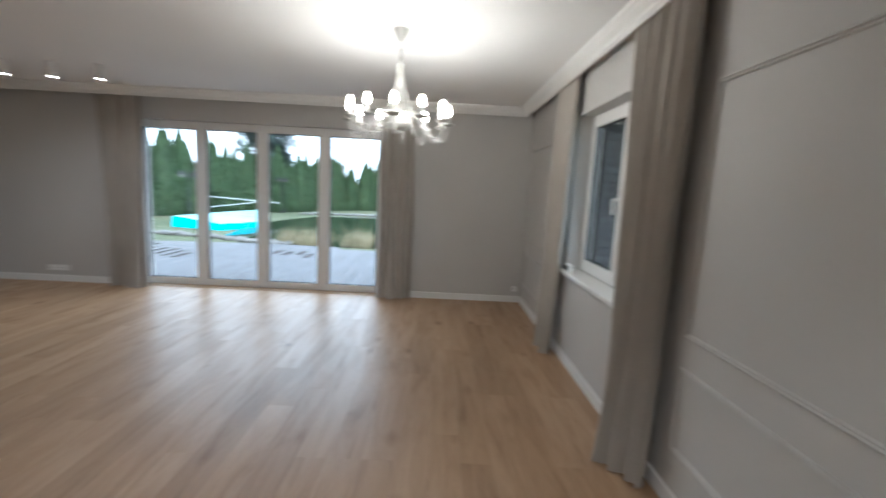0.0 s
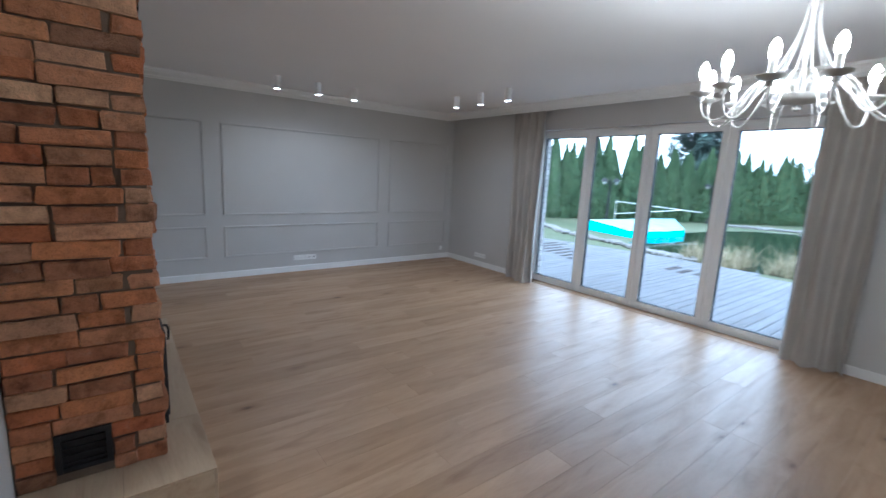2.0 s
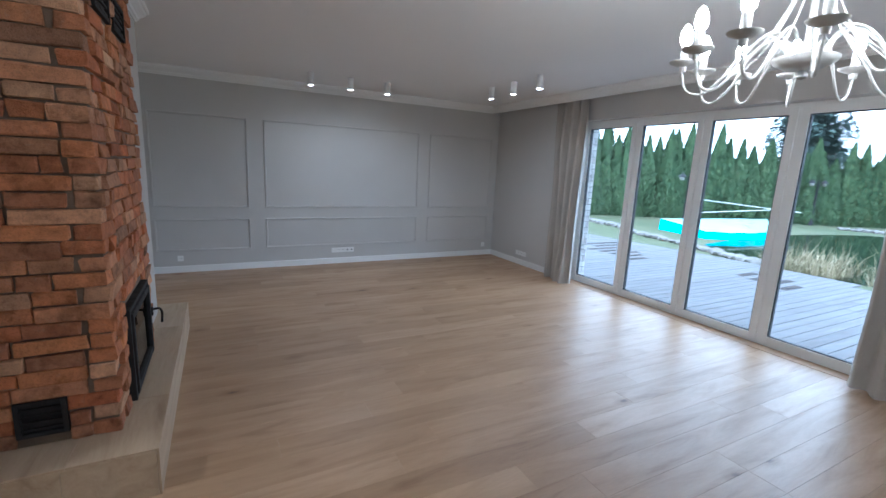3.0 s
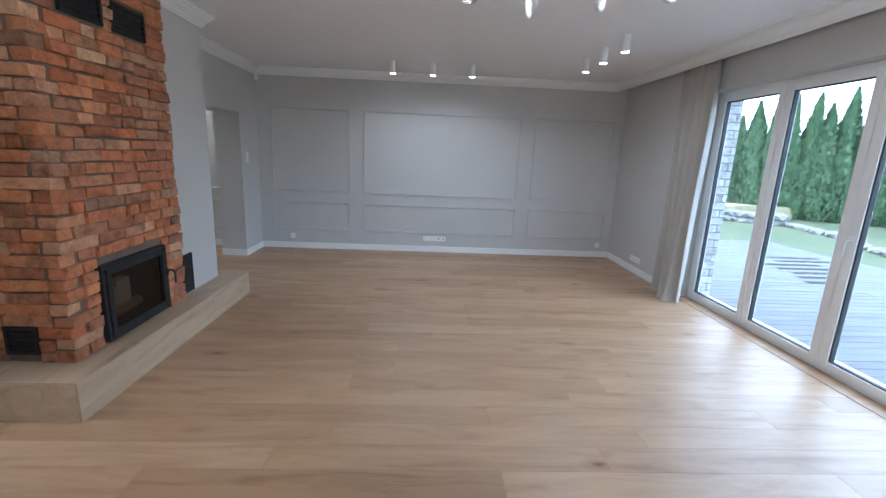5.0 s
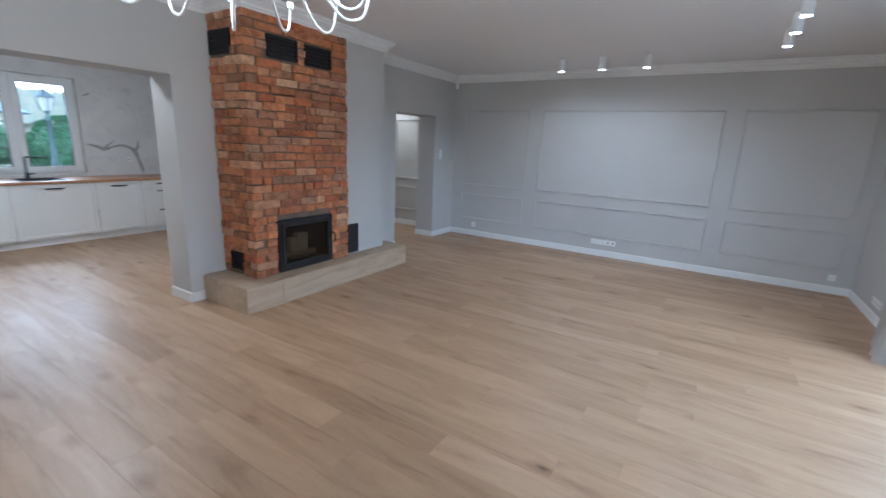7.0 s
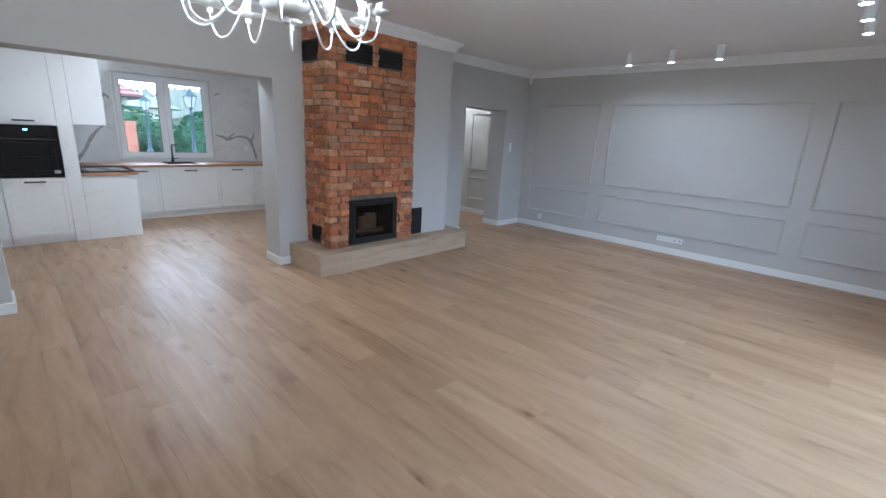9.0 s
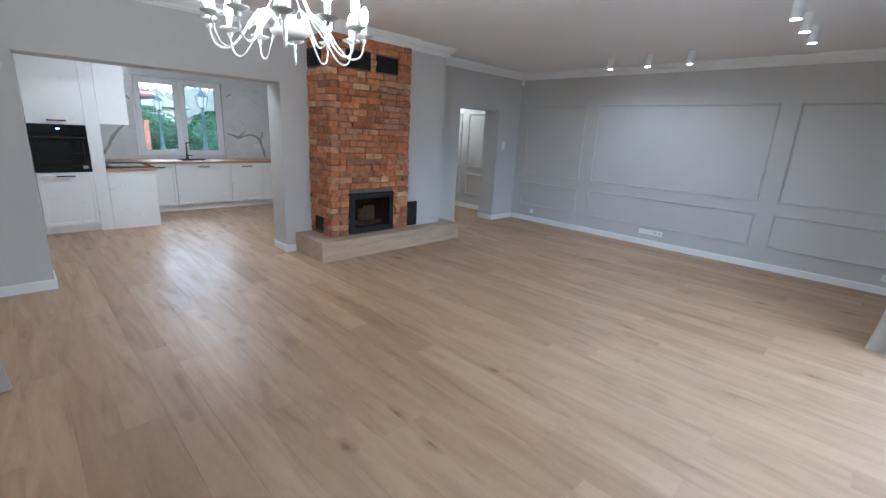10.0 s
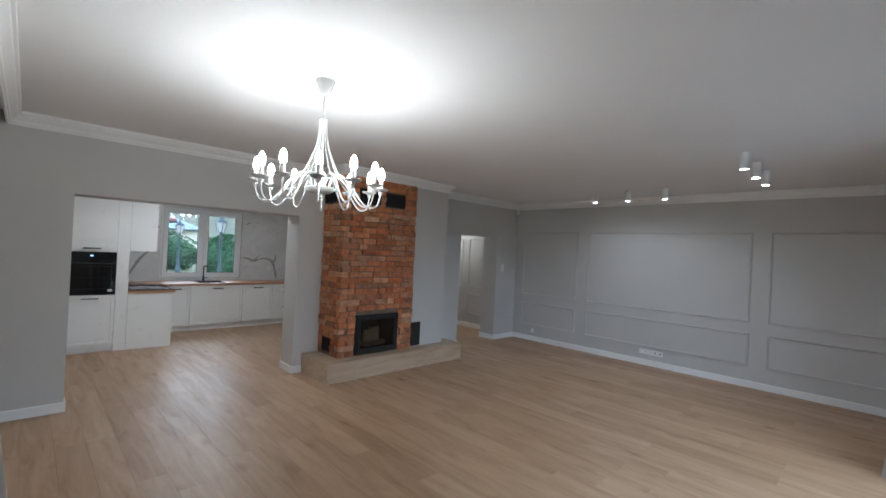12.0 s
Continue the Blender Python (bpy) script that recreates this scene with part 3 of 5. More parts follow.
for y0, y1 in ((YS + 0.002, 0.44), (0.44, HY - 0.012)):
    part("tile", box(HX1 - 0.011, HX1, y0 + 0.001, y1 - 0.001, 0.001, HEARTH - 0.012, 0.0012), TILEWOOD, hearth)
part("tile", box(HX0, HX0 + 0.011, YS + 0.002, HY - 0.012, 0.001, HEARTH - 0.012, 0.0012), TILEWOOD, hearth)

stack = thing("brick_fireplace", "tall fireplace stack of reclaimed red bricks", "fireplace", (-2.46, 0.4, HEARTH))
FX0, FX1, FZ0, FZ1 = -2.800, -2.087, 0.278, 0.813
R = 0.012
bm = bmesh.new()
for a, b, c, d in wall_cells((BX0 + R, BX1 - R), (HEARTH, H - 0.005), [(FX0, FX1, FZ0, FZ1)]):
    add_box(bm, a, b, YS + 0.002, BY - R, c, d)
part("mortar", weld(bm), MORTAR, stack, "rough grey-brown mortar joints")


def vent(parent, axis, at, u0, u1, z0, z1, name="vent_grille", slats=4):
    """A black framed air vent with tilted slats, in a face towards y or x."""
    def put(bm, a, b, d0, d1, c, d, bev=0.0):
        if axis == "y":
            add_box(bm, a, b, at + d0, at + d1, c, d, bev)
        else:
            add_box(bm, at + d0, at + d1, a, b, c, d, bev)
    bm = bmesh.new()
    w = 0.022
    put(bm, u0, u0 + w, -0.01, 0.014, z0, z1, 0.002)
    put(bm, u1 - w, u1, -0.01, 0.014, z0, z1, 0.002)
    put(bm, u0 + w, u1 - w, -0.01, 0.013, z0, z0 + w, 0.002)
    put(bm, u0 + w, u1 - w, -0.01, 0.013, z1 - w, z1, 0.002)
    v = part(name, bm, BLACK, parent, "black metal air vent")
    bm = bmesh.new()
    put(bm, u0 + w, u1 - w, -0.012, -0.006, z0 + w, z1 - w)
    part("backing", bm, BLACK, v)
    for i in range(slats):
        z = z0 + w + (z1 - z0 - 2 * w) * (i + 0.5) / slats
        bm = bmesh.new()
        put(bm, u0 + w, u1 - w, -0.005, 0.006, z - 0.008, z + 0.003)
        part("slat", bm, BLACK, v)
    return v


VENTS_N = [(-2.41, -2.067, 2.345, 2.545), (-2.848, -2.50, 2.345, 2.535)]
VENTS_E = [(0.125, 0.455, 2.345, 2.555), (0.235, 0.432, 0.31, 0.49)]
for v in VENTS_N:
    vent(stack, "y", BY, *v)
for v in VENTS_E:
    vent(stack, "x", BX1, *v)
hatch = thing("ash_hatch", "black metal hatch on the grey breast beside the bricks", "hatch", (-3.2, CY, 0.3))
part("hatch_frame", leaf_frame(-3.30, -3.10, CY - 0.004, CY + 0.016, HEARTH + 0.012, 0.63, 0.016), BLACK, hatch)
part("hatch_door", box(-3.284, -3.116, CY + 0.001, CY + 0.012, HEARTH + 0.028, 0.614, 0.002), BLACK, hatch)

fire = part("fireplace_insert", leaf_frame(FX0, FX1, BY - 0.03, BY + 0.03, FZ0, FZ1, 0.028), BLACK, stack, "black cast-iron fireplace insert with a glass door")
part("door_bar", leaf_frame(FX0 + 0.03, FX1 - 0.03, BY + 0.006, BY + 0.040, FZ0 + 0.03, FZ1 - 0.03, 0.042), BLACK, fire)
g = part("fire_glass", box(FX0 + 0.07, FX1 - 0.07, BY + 0.016, BY + 0.021, FZ0 + 0.07, FZ1 - 0.07), FIREGLASS, fire, "smoked glass")
bm = bmesh.new()
add_box(bm, FX0 + 0.02, FX1 - 0.02, YS + 0.10, YS + 0.12, FZ0 + 0.02, FZ1 - 0.02)
add_box(bm, FX0 + 0.02, FX0 + 0.04, YS + 0.12, BY - 0.03, FZ0 + 0.02, FZ1 - 0.02)
add_box(bm, FX1 - 0.04, FX1 - 0.02, YS + 0.12, BY - 0.03, FZ0 + 0.02, FZ1 - 0.02)
add_box(bm, FX0 + 0.04, FX1 - 0.04, YS + 0.12, BY - 0.03, FZ0 + 0.02, FZ0 + 0.05)
add_box(bm, FX0 + 0.04, FX1 - 0.04, YS + 0.12, BY - 0.03, FZ1 - 0.05, FZ1 - 0.02)
part("fire_chamber", bm, SOOT, fire)
for x0, x1, z1 in ((-2.60, -2.45, 0.60), (-2.45, -2.36, 0.56)):
    part("firebrick", box(x0, x1 - 0.004, 0.42, 0.49, FZ0 + 0.05, z1, 0.004), FIREBRICK, fire, "pale firebrick")
bm = bmesh.new()
tube(bm, [Vector((-2.70, 0.47, 0.375)), Vector((-2.48, 0.50, 0.37)), Vector((-2.27, 0.46, 0.38))], 0.038, 9, 0.032)
part("log", bm, LOG, fire, "split log")
bm = bmesh.new()
add_box(bm, FX0 + 0.02, FX0 + 0.045, BY + 0.03, BY + 0.05, 0.56, 0.62, 0.003)
tube(bm, smooth_line([(FX0 + 0.03, BY + 0.04, 0.60), (FX0 + 0.028, BY + 0.085, 0.605), (FX0 + 0.024, BY + 0.10, 0.57), (FX0 + 0.02, BY + 0.095, 0.50)], 5), 0.009, 8, 0.007)
part("door_handle", bm, BLACK, fire, "black iron lever", True)

# ---------------------------------------------------------------- curtains
def curtain(along, at, top, foot, label, folds=6, depth=0.035, zt=2.79, flare=0.0, seed=1):
    """A floor-long pleated cloth: along x or y, its ends at the top and at the foot."""
    rnd = random.Random(seed)
    nu, nv = folds * 12, 26
    ph = [rnd.uniform(-0.6, 0.6) for _ in range(folds + 2)]
    am = [rnd.uniform(0.65, 1.15) for _ in range(folds + 2)]
    bm = bmesh.new()
    grids = []
    for back in (0, 1):
        grid = []
        for j in range(nv + 1):
            v = j / nv
            row = []
            for i in range(nu + 1):
                u = i / nu
                k = min(folds, int(u * folds))
                f = u * folds - k
                amp = depth * (am[k] * (1 - f) + am[k + 1] * f) * (0.55 + 0.45 * min(1, 3 * (1 - v) + 0.3))
                shift = ph[k] * (1 - f) + ph[k + 1] * f
                d = amp * math.sin(2 * math.pi * u * folds + shift + 0.5 * math.sin(3 * v + shift))
                w = 1 - v
                a0, a1 = top[0] * v + foot[0] * w, top[1] * v + foot[1] * w
                pos = a0 + (a1 - a0) * u + 0.010 * math.sin(9 * v + 5 * u + seed)
                out = d + flare * w ** 2.5 * (0.6 + 0.4 * math.sin(7 * u + seed)) + (0.004 if back else 0)
                z = 0.012 + v * (zt - 0.012)
                row.append(bm.verts.new((pos, at - out, z) if along == "x" else (at - out, pos, z)))
            grid.append(row)
        grids.append(grid)
    for g in grids:
        for j in range(nv):
            for i in range(nu):
                bm.faces.new((g[j][i], g[j][i + 1], g[j + 1][i + 1], g[j + 1][i]))
    a, b = grids
    for j in range(nv):
        for i in (0, nu):
            bm.faces.new((a[j][i], a[j + 1][i], b[j + 1][i], b[j][i]))
    for i in range(nu):
        for j in (0, nv):
            bm.faces.new((a[j][i], a[j][i + 1], b[j][i + 1], b[j][i]))
    t = thing("curtain", label, "curtain", ((foot[0] + foot[1]) / 2, at, 0) if along == "x" else (at, (foot[0] + foot[1]) / 2, 0), "floor-long curtains")
    part("cloth", bm, CLOTH, t, "", True)
    bm = bmesh.new()
    lo, hi = min(top) - 0.02, max(top) + 0.02
    if along == "x":
        add_box(bm, lo, hi, at - 0.012, at + 0.012, zt + 0.002, H - 0.001, 0.002)
    else:
        add_box(bm, at - 0.012, at + 0.012, lo, hi, zt + 0.002, H - 0.001, 0.002)
    part("rail", bm, WHITE, t, "white ceiling rail")
    return t


curtain("x", YN - 0.080, (-4.69, -4.05), (-4.55, -4.02), "greige curtain drawn aside at the terrace door, hem trailing", 4, 0.058, flare=0.17, seed=3)
curtain("x", YN - 0.080, (-0.70, -0.22), (-0.70, -0.20), "greige curtain gathered at the terrace door", 3, 0.058, flare=0.12, seed=5)
curtain("y", XE - 0.085, (4.25, 3.69), (4.06, 3.80), "greige curtain gathered beside the window", 4, 0.050, flare=0.08, seed=8)
curtain("y", XE - 0.085, (2.48, 1.80), (2.22, 1.80), "greige curtain gathered beside the wall panels", 5, 0.055, flare=0.15, seed=11)

# ---------------------------------------------------------------- chandelier
CH = Vector((-0.203, 3.050, 0))
chandelier = thing("chandelier", "white metal chandelier with twelve lit candle bulbs", "chandelier", (CH.x, CH.y, H))
bm = bmesh.new()
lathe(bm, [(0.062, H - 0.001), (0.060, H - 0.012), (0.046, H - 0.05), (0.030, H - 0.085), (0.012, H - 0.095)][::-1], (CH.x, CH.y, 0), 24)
part("canopy", bm, DIMWHITE, chandelier, "", True)
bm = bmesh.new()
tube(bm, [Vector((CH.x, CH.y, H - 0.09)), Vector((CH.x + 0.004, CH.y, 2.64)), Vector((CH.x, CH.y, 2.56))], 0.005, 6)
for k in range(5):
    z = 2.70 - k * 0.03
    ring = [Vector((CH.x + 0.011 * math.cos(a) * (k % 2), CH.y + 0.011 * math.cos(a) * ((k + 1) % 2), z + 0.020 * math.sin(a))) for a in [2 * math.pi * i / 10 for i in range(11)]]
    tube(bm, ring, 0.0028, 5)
part("chain", bm, DIMWHITE, chandelier, "white chain and cable")
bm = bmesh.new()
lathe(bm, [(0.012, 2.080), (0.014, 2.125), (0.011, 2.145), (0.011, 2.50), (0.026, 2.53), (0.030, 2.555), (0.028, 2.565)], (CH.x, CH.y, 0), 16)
part("stem", bm, DIMWHITE, chandelier, "", True)
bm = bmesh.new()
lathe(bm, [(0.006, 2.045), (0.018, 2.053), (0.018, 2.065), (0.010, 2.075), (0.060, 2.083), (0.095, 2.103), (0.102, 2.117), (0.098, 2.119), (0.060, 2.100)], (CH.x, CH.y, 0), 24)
part("bowl", bm, DIMWHITE, chandelier, "shallow white bowl", True)
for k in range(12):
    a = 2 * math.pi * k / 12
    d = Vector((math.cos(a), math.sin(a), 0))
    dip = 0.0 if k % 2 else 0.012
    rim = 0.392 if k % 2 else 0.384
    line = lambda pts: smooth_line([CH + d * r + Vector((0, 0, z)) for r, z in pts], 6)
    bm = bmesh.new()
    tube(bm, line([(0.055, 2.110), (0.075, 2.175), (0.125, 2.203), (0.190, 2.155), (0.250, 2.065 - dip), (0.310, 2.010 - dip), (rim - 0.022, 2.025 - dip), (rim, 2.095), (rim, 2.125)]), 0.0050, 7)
    arm = part("arm", bm, DIMWHITE, chandelier, "", True)
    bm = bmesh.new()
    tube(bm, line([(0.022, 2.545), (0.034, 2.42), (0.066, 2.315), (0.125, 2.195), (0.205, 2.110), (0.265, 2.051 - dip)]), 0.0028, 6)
    part("upper_strand", bm, DIMWHITE, arm, "", True)
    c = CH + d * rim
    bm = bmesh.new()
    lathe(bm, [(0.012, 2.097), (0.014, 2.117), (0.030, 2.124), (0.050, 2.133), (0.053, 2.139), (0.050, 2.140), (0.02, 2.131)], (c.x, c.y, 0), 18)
    part("drip_pan", bm, DIMWHITE, arm, "", True)
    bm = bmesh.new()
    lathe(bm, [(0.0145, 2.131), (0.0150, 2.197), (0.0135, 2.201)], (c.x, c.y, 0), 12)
    part("candle_sleeve", bm, DIMWHITE, arm, "", True)
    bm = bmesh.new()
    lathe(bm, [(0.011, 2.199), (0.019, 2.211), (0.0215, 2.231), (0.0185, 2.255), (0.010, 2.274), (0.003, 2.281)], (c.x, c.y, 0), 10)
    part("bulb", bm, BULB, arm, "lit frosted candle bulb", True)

# ---------------------------------------------------------------- ceiling spots
def ceiling_spot(x, y):
    t = thing("ceiling_spot", "white cylindrical ceiling spotlight, switched on", "spotlight", (x, y, H), "ceiling spotlights")
    bm = bmesh.new()
    lathe(bm, [(0.036, 2.675), (0.040, 2.660), (0.041, 2.662), (0.041, H - 0.0005)], (x, y, 0), 24)
    part("housing", bm, METALWHITE, t, "", True)
    bm = bmesh.new()
    lathe(bm, [(0.030, 2.6605), (0.030, 2.668)], (x, y, 0), 20)
    part("lens", bm, LED, t, "lit lens")
    lamp = new("spot_beam", bpy.data.lights.new("spot_beam", "SPOT"))
    lamp.data.energy, lamp.data.spot_size, lamp.data.spot_blend, lamp.data.shadow_soft_size = 14.5, radians(164), 1.0, 0.03
    lamp.data.color = (1.0, 0.95, 0.88)
    lamp.matrix_world = pose(x, y, 2.655)


for y in (2.285, 2.822, 3.36):
    ceiling_spot(-5.50, y)
for x in (-4.765, -4.235, -3.705):
    ceiling_spot(x, 4.67)

# the passage has its own ceiling light
hall = thing("hall_light", "round opal hall ceiling light, switched on", "ceiling light", (-5.86, -1.55, H))
bm = bmesh.new()
lathe(bm, [(0.12, H - 0.07), (0.16, H - 0.05), (0.17, H - 0.001)], (-5.86, -1.55, 0), 24)
part("shade", bm, glow("lit_opal_shade", (1, 0.88, 0.70), 44.0), hall)
# fill light: a glowing disc added out of view to brighten the kitchen
kl = thing("kitchen_light", "unseen round glowing disc added to brighten the kitchen", "ceiling light", (-0.95, -1.15, H))
bm = bmesh.new()
lathe(bm, [(0.16, H - 0.07), (0.21, H - 0.05), (0.22, H - 0.001)], (-0.95, -1.15, 0), 24)
part("shade", bm, glow("kitchen_fill_glow", (1, 0.91, 0.78), 46.0), kl)

# ---------------------------------------------------------------- sockets, switch, sensor
def socket_strip(axis, at, u, z, n, sign, label, mixed_ends=False):
    """A row of wall sockets in one white frame."""
    w = 0.075
    u0 = u - n * w / 2
    pos = (at, u, z) if axis == "y" else (u, at, z)
    t = thing("wall_socket", label, "socket", pos, "wall sockets")
    def put(bm, a, b, d0, d1, c, d, bev=0.0):
        lo, hi = sorted((at + sign * d0, at + sign * d1))
        if axis == "y":
            add_box(bm, lo, hi, a, b, c, d, bev)
        else:
            add_box(bm, a, b, lo, hi, c, d, bev)
    bm = bmesh.new()
    put(bm, u0, u0 + n * w, 0.0005, 0.008, z - 0.0405, z + 0.0405, 0.003)
    part("cover_frame", bm, PLASTIC, t)
    for i in range(n):
        c = u0 + (i + 0.5) * w
        bm = bmesh.new()
        if mixed_ends and i >= n - 2:
            put(bm, c - 0.010, c + 0.010, 0.006, 0.010, z - 0.010, z + 0.010, 0.001)
            part("antenna_socket", bm, DARKHOLE, t)
            continue
        centre = (at + sign * 0.0065, c, z) if axis == "y" else (c, at + sign * 0.0065, z)
        lathe(bm, [(0.024, 0.0), (0.024, sign * 0.0042), (0.020, sign * 0.0045), (0.018, sign * 0.0025)], centre, 16, "x" if axis == "y" else "y")
        insert = part("socket_insert", bm, PLASTIC, t, "", True)
        for off in (-0.0095, 0.0095):
            bm = bmesh.new()
            put(bm, c + off - 0.003, c + off + 0.003, 0.009, 0.0115, z - 0.003, z + 0.003)
            part("pin_hole", bm, DARKHOLE, insert)
    return t


socket_strip("y", XW, 2.945, 0.225, 5, 1, "row of five white sockets above the skirting", True)
socket_strip("y", XW, 0.60, 0.205, 1, 1, "single white socket above the skirting")
socket_strip("y", XW, 5.735, 0.205, 1, 1, "single white socket in the corner")
socket_strip("x", YN, -5.42, 0.205, 4, -1, "row of four white sockets beside the curtain")
socket_strip("x", YN, 1.36, 0.205, 1, -1, "single white socket in the corner by the window")
sw = thing("light_switch", "white double light switch beside the passage", "switch", (-5.93, YS, 1.46))
part("cover_frame", box(-5.968, -5.888, YS + 0.0005, YS + 0.008, 1.38, 1.54, 0.003), PLASTIC, sw)
for z in (1.42, 1.50):
    part("rocker", box(-5.955, -5.901, YS + 0.007, YS + 0.012, z - 0.03, z + 0.03, 0.002), PLASTIC, sw)
sensor = thing("motion_sensor", "small white motion sensor high in the corner", "sensor", (XW + 0.05, YS + 0.06, 2.66))
part("casing", box(XW + 0.012, XW + 0.065, YS + 0.012, YS + 0.06, 2.60, 2.69, 0.012), PLASTIC, sensor)
part("lens", box(XW + 0.055, XW + 0.070, YS + 0.03, YS + 0.065, 2.62, 2.65, 0.004), WHITE, sensor)

# ---------------------------------------------------------------- kitchen
def handle_bar(parent, x, y, z, length=0.20):
    bm = bmesh.new()
    add_box(bm, x - length / 2, x + length / 2, y + 0.018, y + 0.030, z - 0.009, z + 0.009, 0.002)
    for s in (-1, 1):
        add_box(bm, x + s * (length / 2 - 0.015) - 0.005, x + s * (length / 2 - 0.015) + 0.005, y, y + 0.019, z - 0.005, z + 0.005)
    return part("handle", bm, BLACKMATT, parent, "black bar handle")


def shaker(parent, x0, x1, y, z0, z1, handle=None, slab=False):
    """A framed front, its field set back; y is the front face, towards the room."""
    bm = box(x0, x1, y - 0.019, y, z0, z1)
    if not slab:
        front = [f for f in bm.faces if f.normal.y > 0.9]
        bmesh.ops.inset_region(bm, faces=front, thickness=0.062)
        bmesh.ops.inset_region(bm, faces=front, thickness=0.003, depth=-0.006)
    d = part("door", bm, LACQUER, parent)
    if handle is not None:
        handle_bar(d, (x0 + x1) / 2, y, handle)
    return d


TY = -2.42
tall = thing("tall_cabinet", "tall white cabinet with shaker doors round the oven", "cabinet", (0.46, TY, 0))
part("body", box(0.175, 0.775, TY - 0.60, TY - 0.022, 0.10, 2.34), LACQUER, tall)
part("plinth", box(0.175, 0.775, TY - 0.55, TY - 0.06, 0.0, 0.10), LACQUER, tall)
shaker(tall, 0.178, 0.772, TY, 0.11, 0.845, 0.80)
shaker(tall, 0.178, 0.772, TY, 1.495, 2.335, 1.54, True)
oven = thing("built_in_oven", "black glass built-in oven with lit blue display", "oven", (0.475, TY, 0.85))
part("body", box(0.178, 0.772, TY - 0.021, TY - 0.004, 0.853, 1.487, 0.003), BLACK, oven)
part("control_panel", box(0.180, 0.770, TY - 0.004, TY + 0.004, 1.372, 1.482, 0.002), BLACKGLOSS, oven)
d = part("oven_door", box(0.180, 0.770, TY - 0.004, TY + 0.012, 0.862, 1.366, 0.003), BLACKGLOSS, oven, "black glass door")
part("window_trim", leaf_frame(0.235, 0.715, TY + 0.011, TY + 0.0135, 0.94, 1.28, 0.004), BLACKMATT, d)
part("rack", box(0.25, 0.70, TY + 0.0125, TY + 0.0135, 1.107, 1.112), BLACKMATT, d)
bm = box(0.20, 0.75, TY + 0.035, TY + 0.052, 1.312, 1.330, 0.004)
for x in (0.235, 0.715):
    add_box(bm, x - 0.008, x + 0.008, TY + 0.010, TY + 0.036, 1.314, 1.328)
part("door_handle", bm, BLACKMATT, d, "dark bar handle")
part("display", box(0.455, 0.495, TY + 0.0035, TY + 0.0055, 1.425, 1.440), DISPLAY, oven, "blue lit digits")
part("sticker", box(0.215, 0.275, TY + 0.0118, TY + 0.0135, 0.90, 0.94), STEEL, d, "small silver energy sticker")
tall = thing("pantry_cabinet", "tall plain white cabinet beside the oven", "cabinet", (1.08, TY, 0))
part("body", box(0.778, 1.38, TY - 0.60, TY - 0.022, 0.10, 2.34), LACQUER, tall)
part("plinth", box(0.778, 1.38, TY - 0.55, TY - 0.06, 0.0, 0.10), LACQUER, tall)
shaker(tall, 0.781, 1.377, TY, 0.11, 1.49)
shaker(tall, 0.781, 1.377, TY, 1.495, 2.335)
fill = solid("filler_panel", box(0.0205, 0.1745, TY - 0.60, TY + 0.002, 0.0, 2.34, 0.001), LACQUER, "tall white filler panel beside the oven cabinet", "panel")
end = thing("hob_cabinet", "white base cabinets under the hob with a plain end panel", "cabinet", (-0.27, -3.0, 0))
part("end_panel", box(-0.575, 0.018, TY - 0.02, TY, 0.0, 0.862, 0.002), LACQUER, end)
part("body", box(-0.555, 0.018, -3.50, TY - 0.021, 0.10, 0.862), LACQUER, end)
part("plinth", box(-0.515, 0.018, -3.50, TY - 0.021, 0.0, 0.10), LACQUER, end)
for y0, y1 in ((-2.98, -2.45), (-3.49, -2.985)):
    part("door", box(-0.575, -0.556, y0, y1, 0.11, 0.855, 0.002), LACQUER, end)
upper = thing("wall_cabinet", "white wall cabinet above the hob", "cabinet", (-0.15, TY, 1.52))
part("end_panel", box(-0.325, 0.018, TY - 0.019, TY, 1.515, 2.34, 0.002), LACQUER, upper)
part("body", box(-0.305, 0.018, -3.60, TY - 0.020, 1.52, 2.335), LACQUER, upper)
for y0, y1 in ((-3.0, -2.442), (-3.59, -3.004)):
    part("door", box(-0.325, -0.306, y0, y1, 1.518, 2.335, 0.002), LACQUER, upper)
CYF = -3.50
bases = []
for k, (x0, x1, fronts) in enumerate(((-1.10, -0.58, 1), (-2.045, -1.105, 1), (-2.66, -2.05, 1), (-3.30, -2.665, 3))):
    c = thing("base_cabinet", "white base cabinet with shaker fronts and black bar handles" if fronts == 1 else "white drawer cabinet with three fronts and black handles", "cabinet", ((x0 + x1) / 2, CYF, 0), "base cabinets under the kitchen window")
    part("body", box(x0, x1, KY + 0.02, CYF - 0.021, 0.10, 0.862), LACQUER, c)
    part("plinth", box(x0, x1, KY + 0.02, CYF - 0.06, 0.0, 0.10), LACQUER, c)
    if fronts == 1:
        shaker(c, x0 + 0.0015, x1 - 0.0015, CYF, 0.11, 0.856, 0.80)
    else:
        for z0, z1 in ((0.11, 0.420), (0.424, 0.735), (0.739, 0.856)):
            shaker(c, x0 + 0.0015, x1 - 0.0015, CYF, z0, z1, z1 - 0.05, True)
bm = bmesh.new()
for a, b, c, d in wall_cells((-3.32, -0.605, 0.018), (KY + 0.002, CYF + 0.012), [(-1.74, -1.28, -4.02, -3.62), (-3.32, -0.605, CYF + 0.013, TY + 0.02)]):
    add_box(bm, a, b, c, d, 0.863, 0.902)
for y0, y1 in ((CYF + 0.012, TY + 0.02),):
    add_box(bm, -0.605, 0.018, y0, y1, 0.863, 0.902)
solid("worktop", weld(bm), WORKTOP, "oiled reddish-brown wooden L-shaped worktop", "worktop")
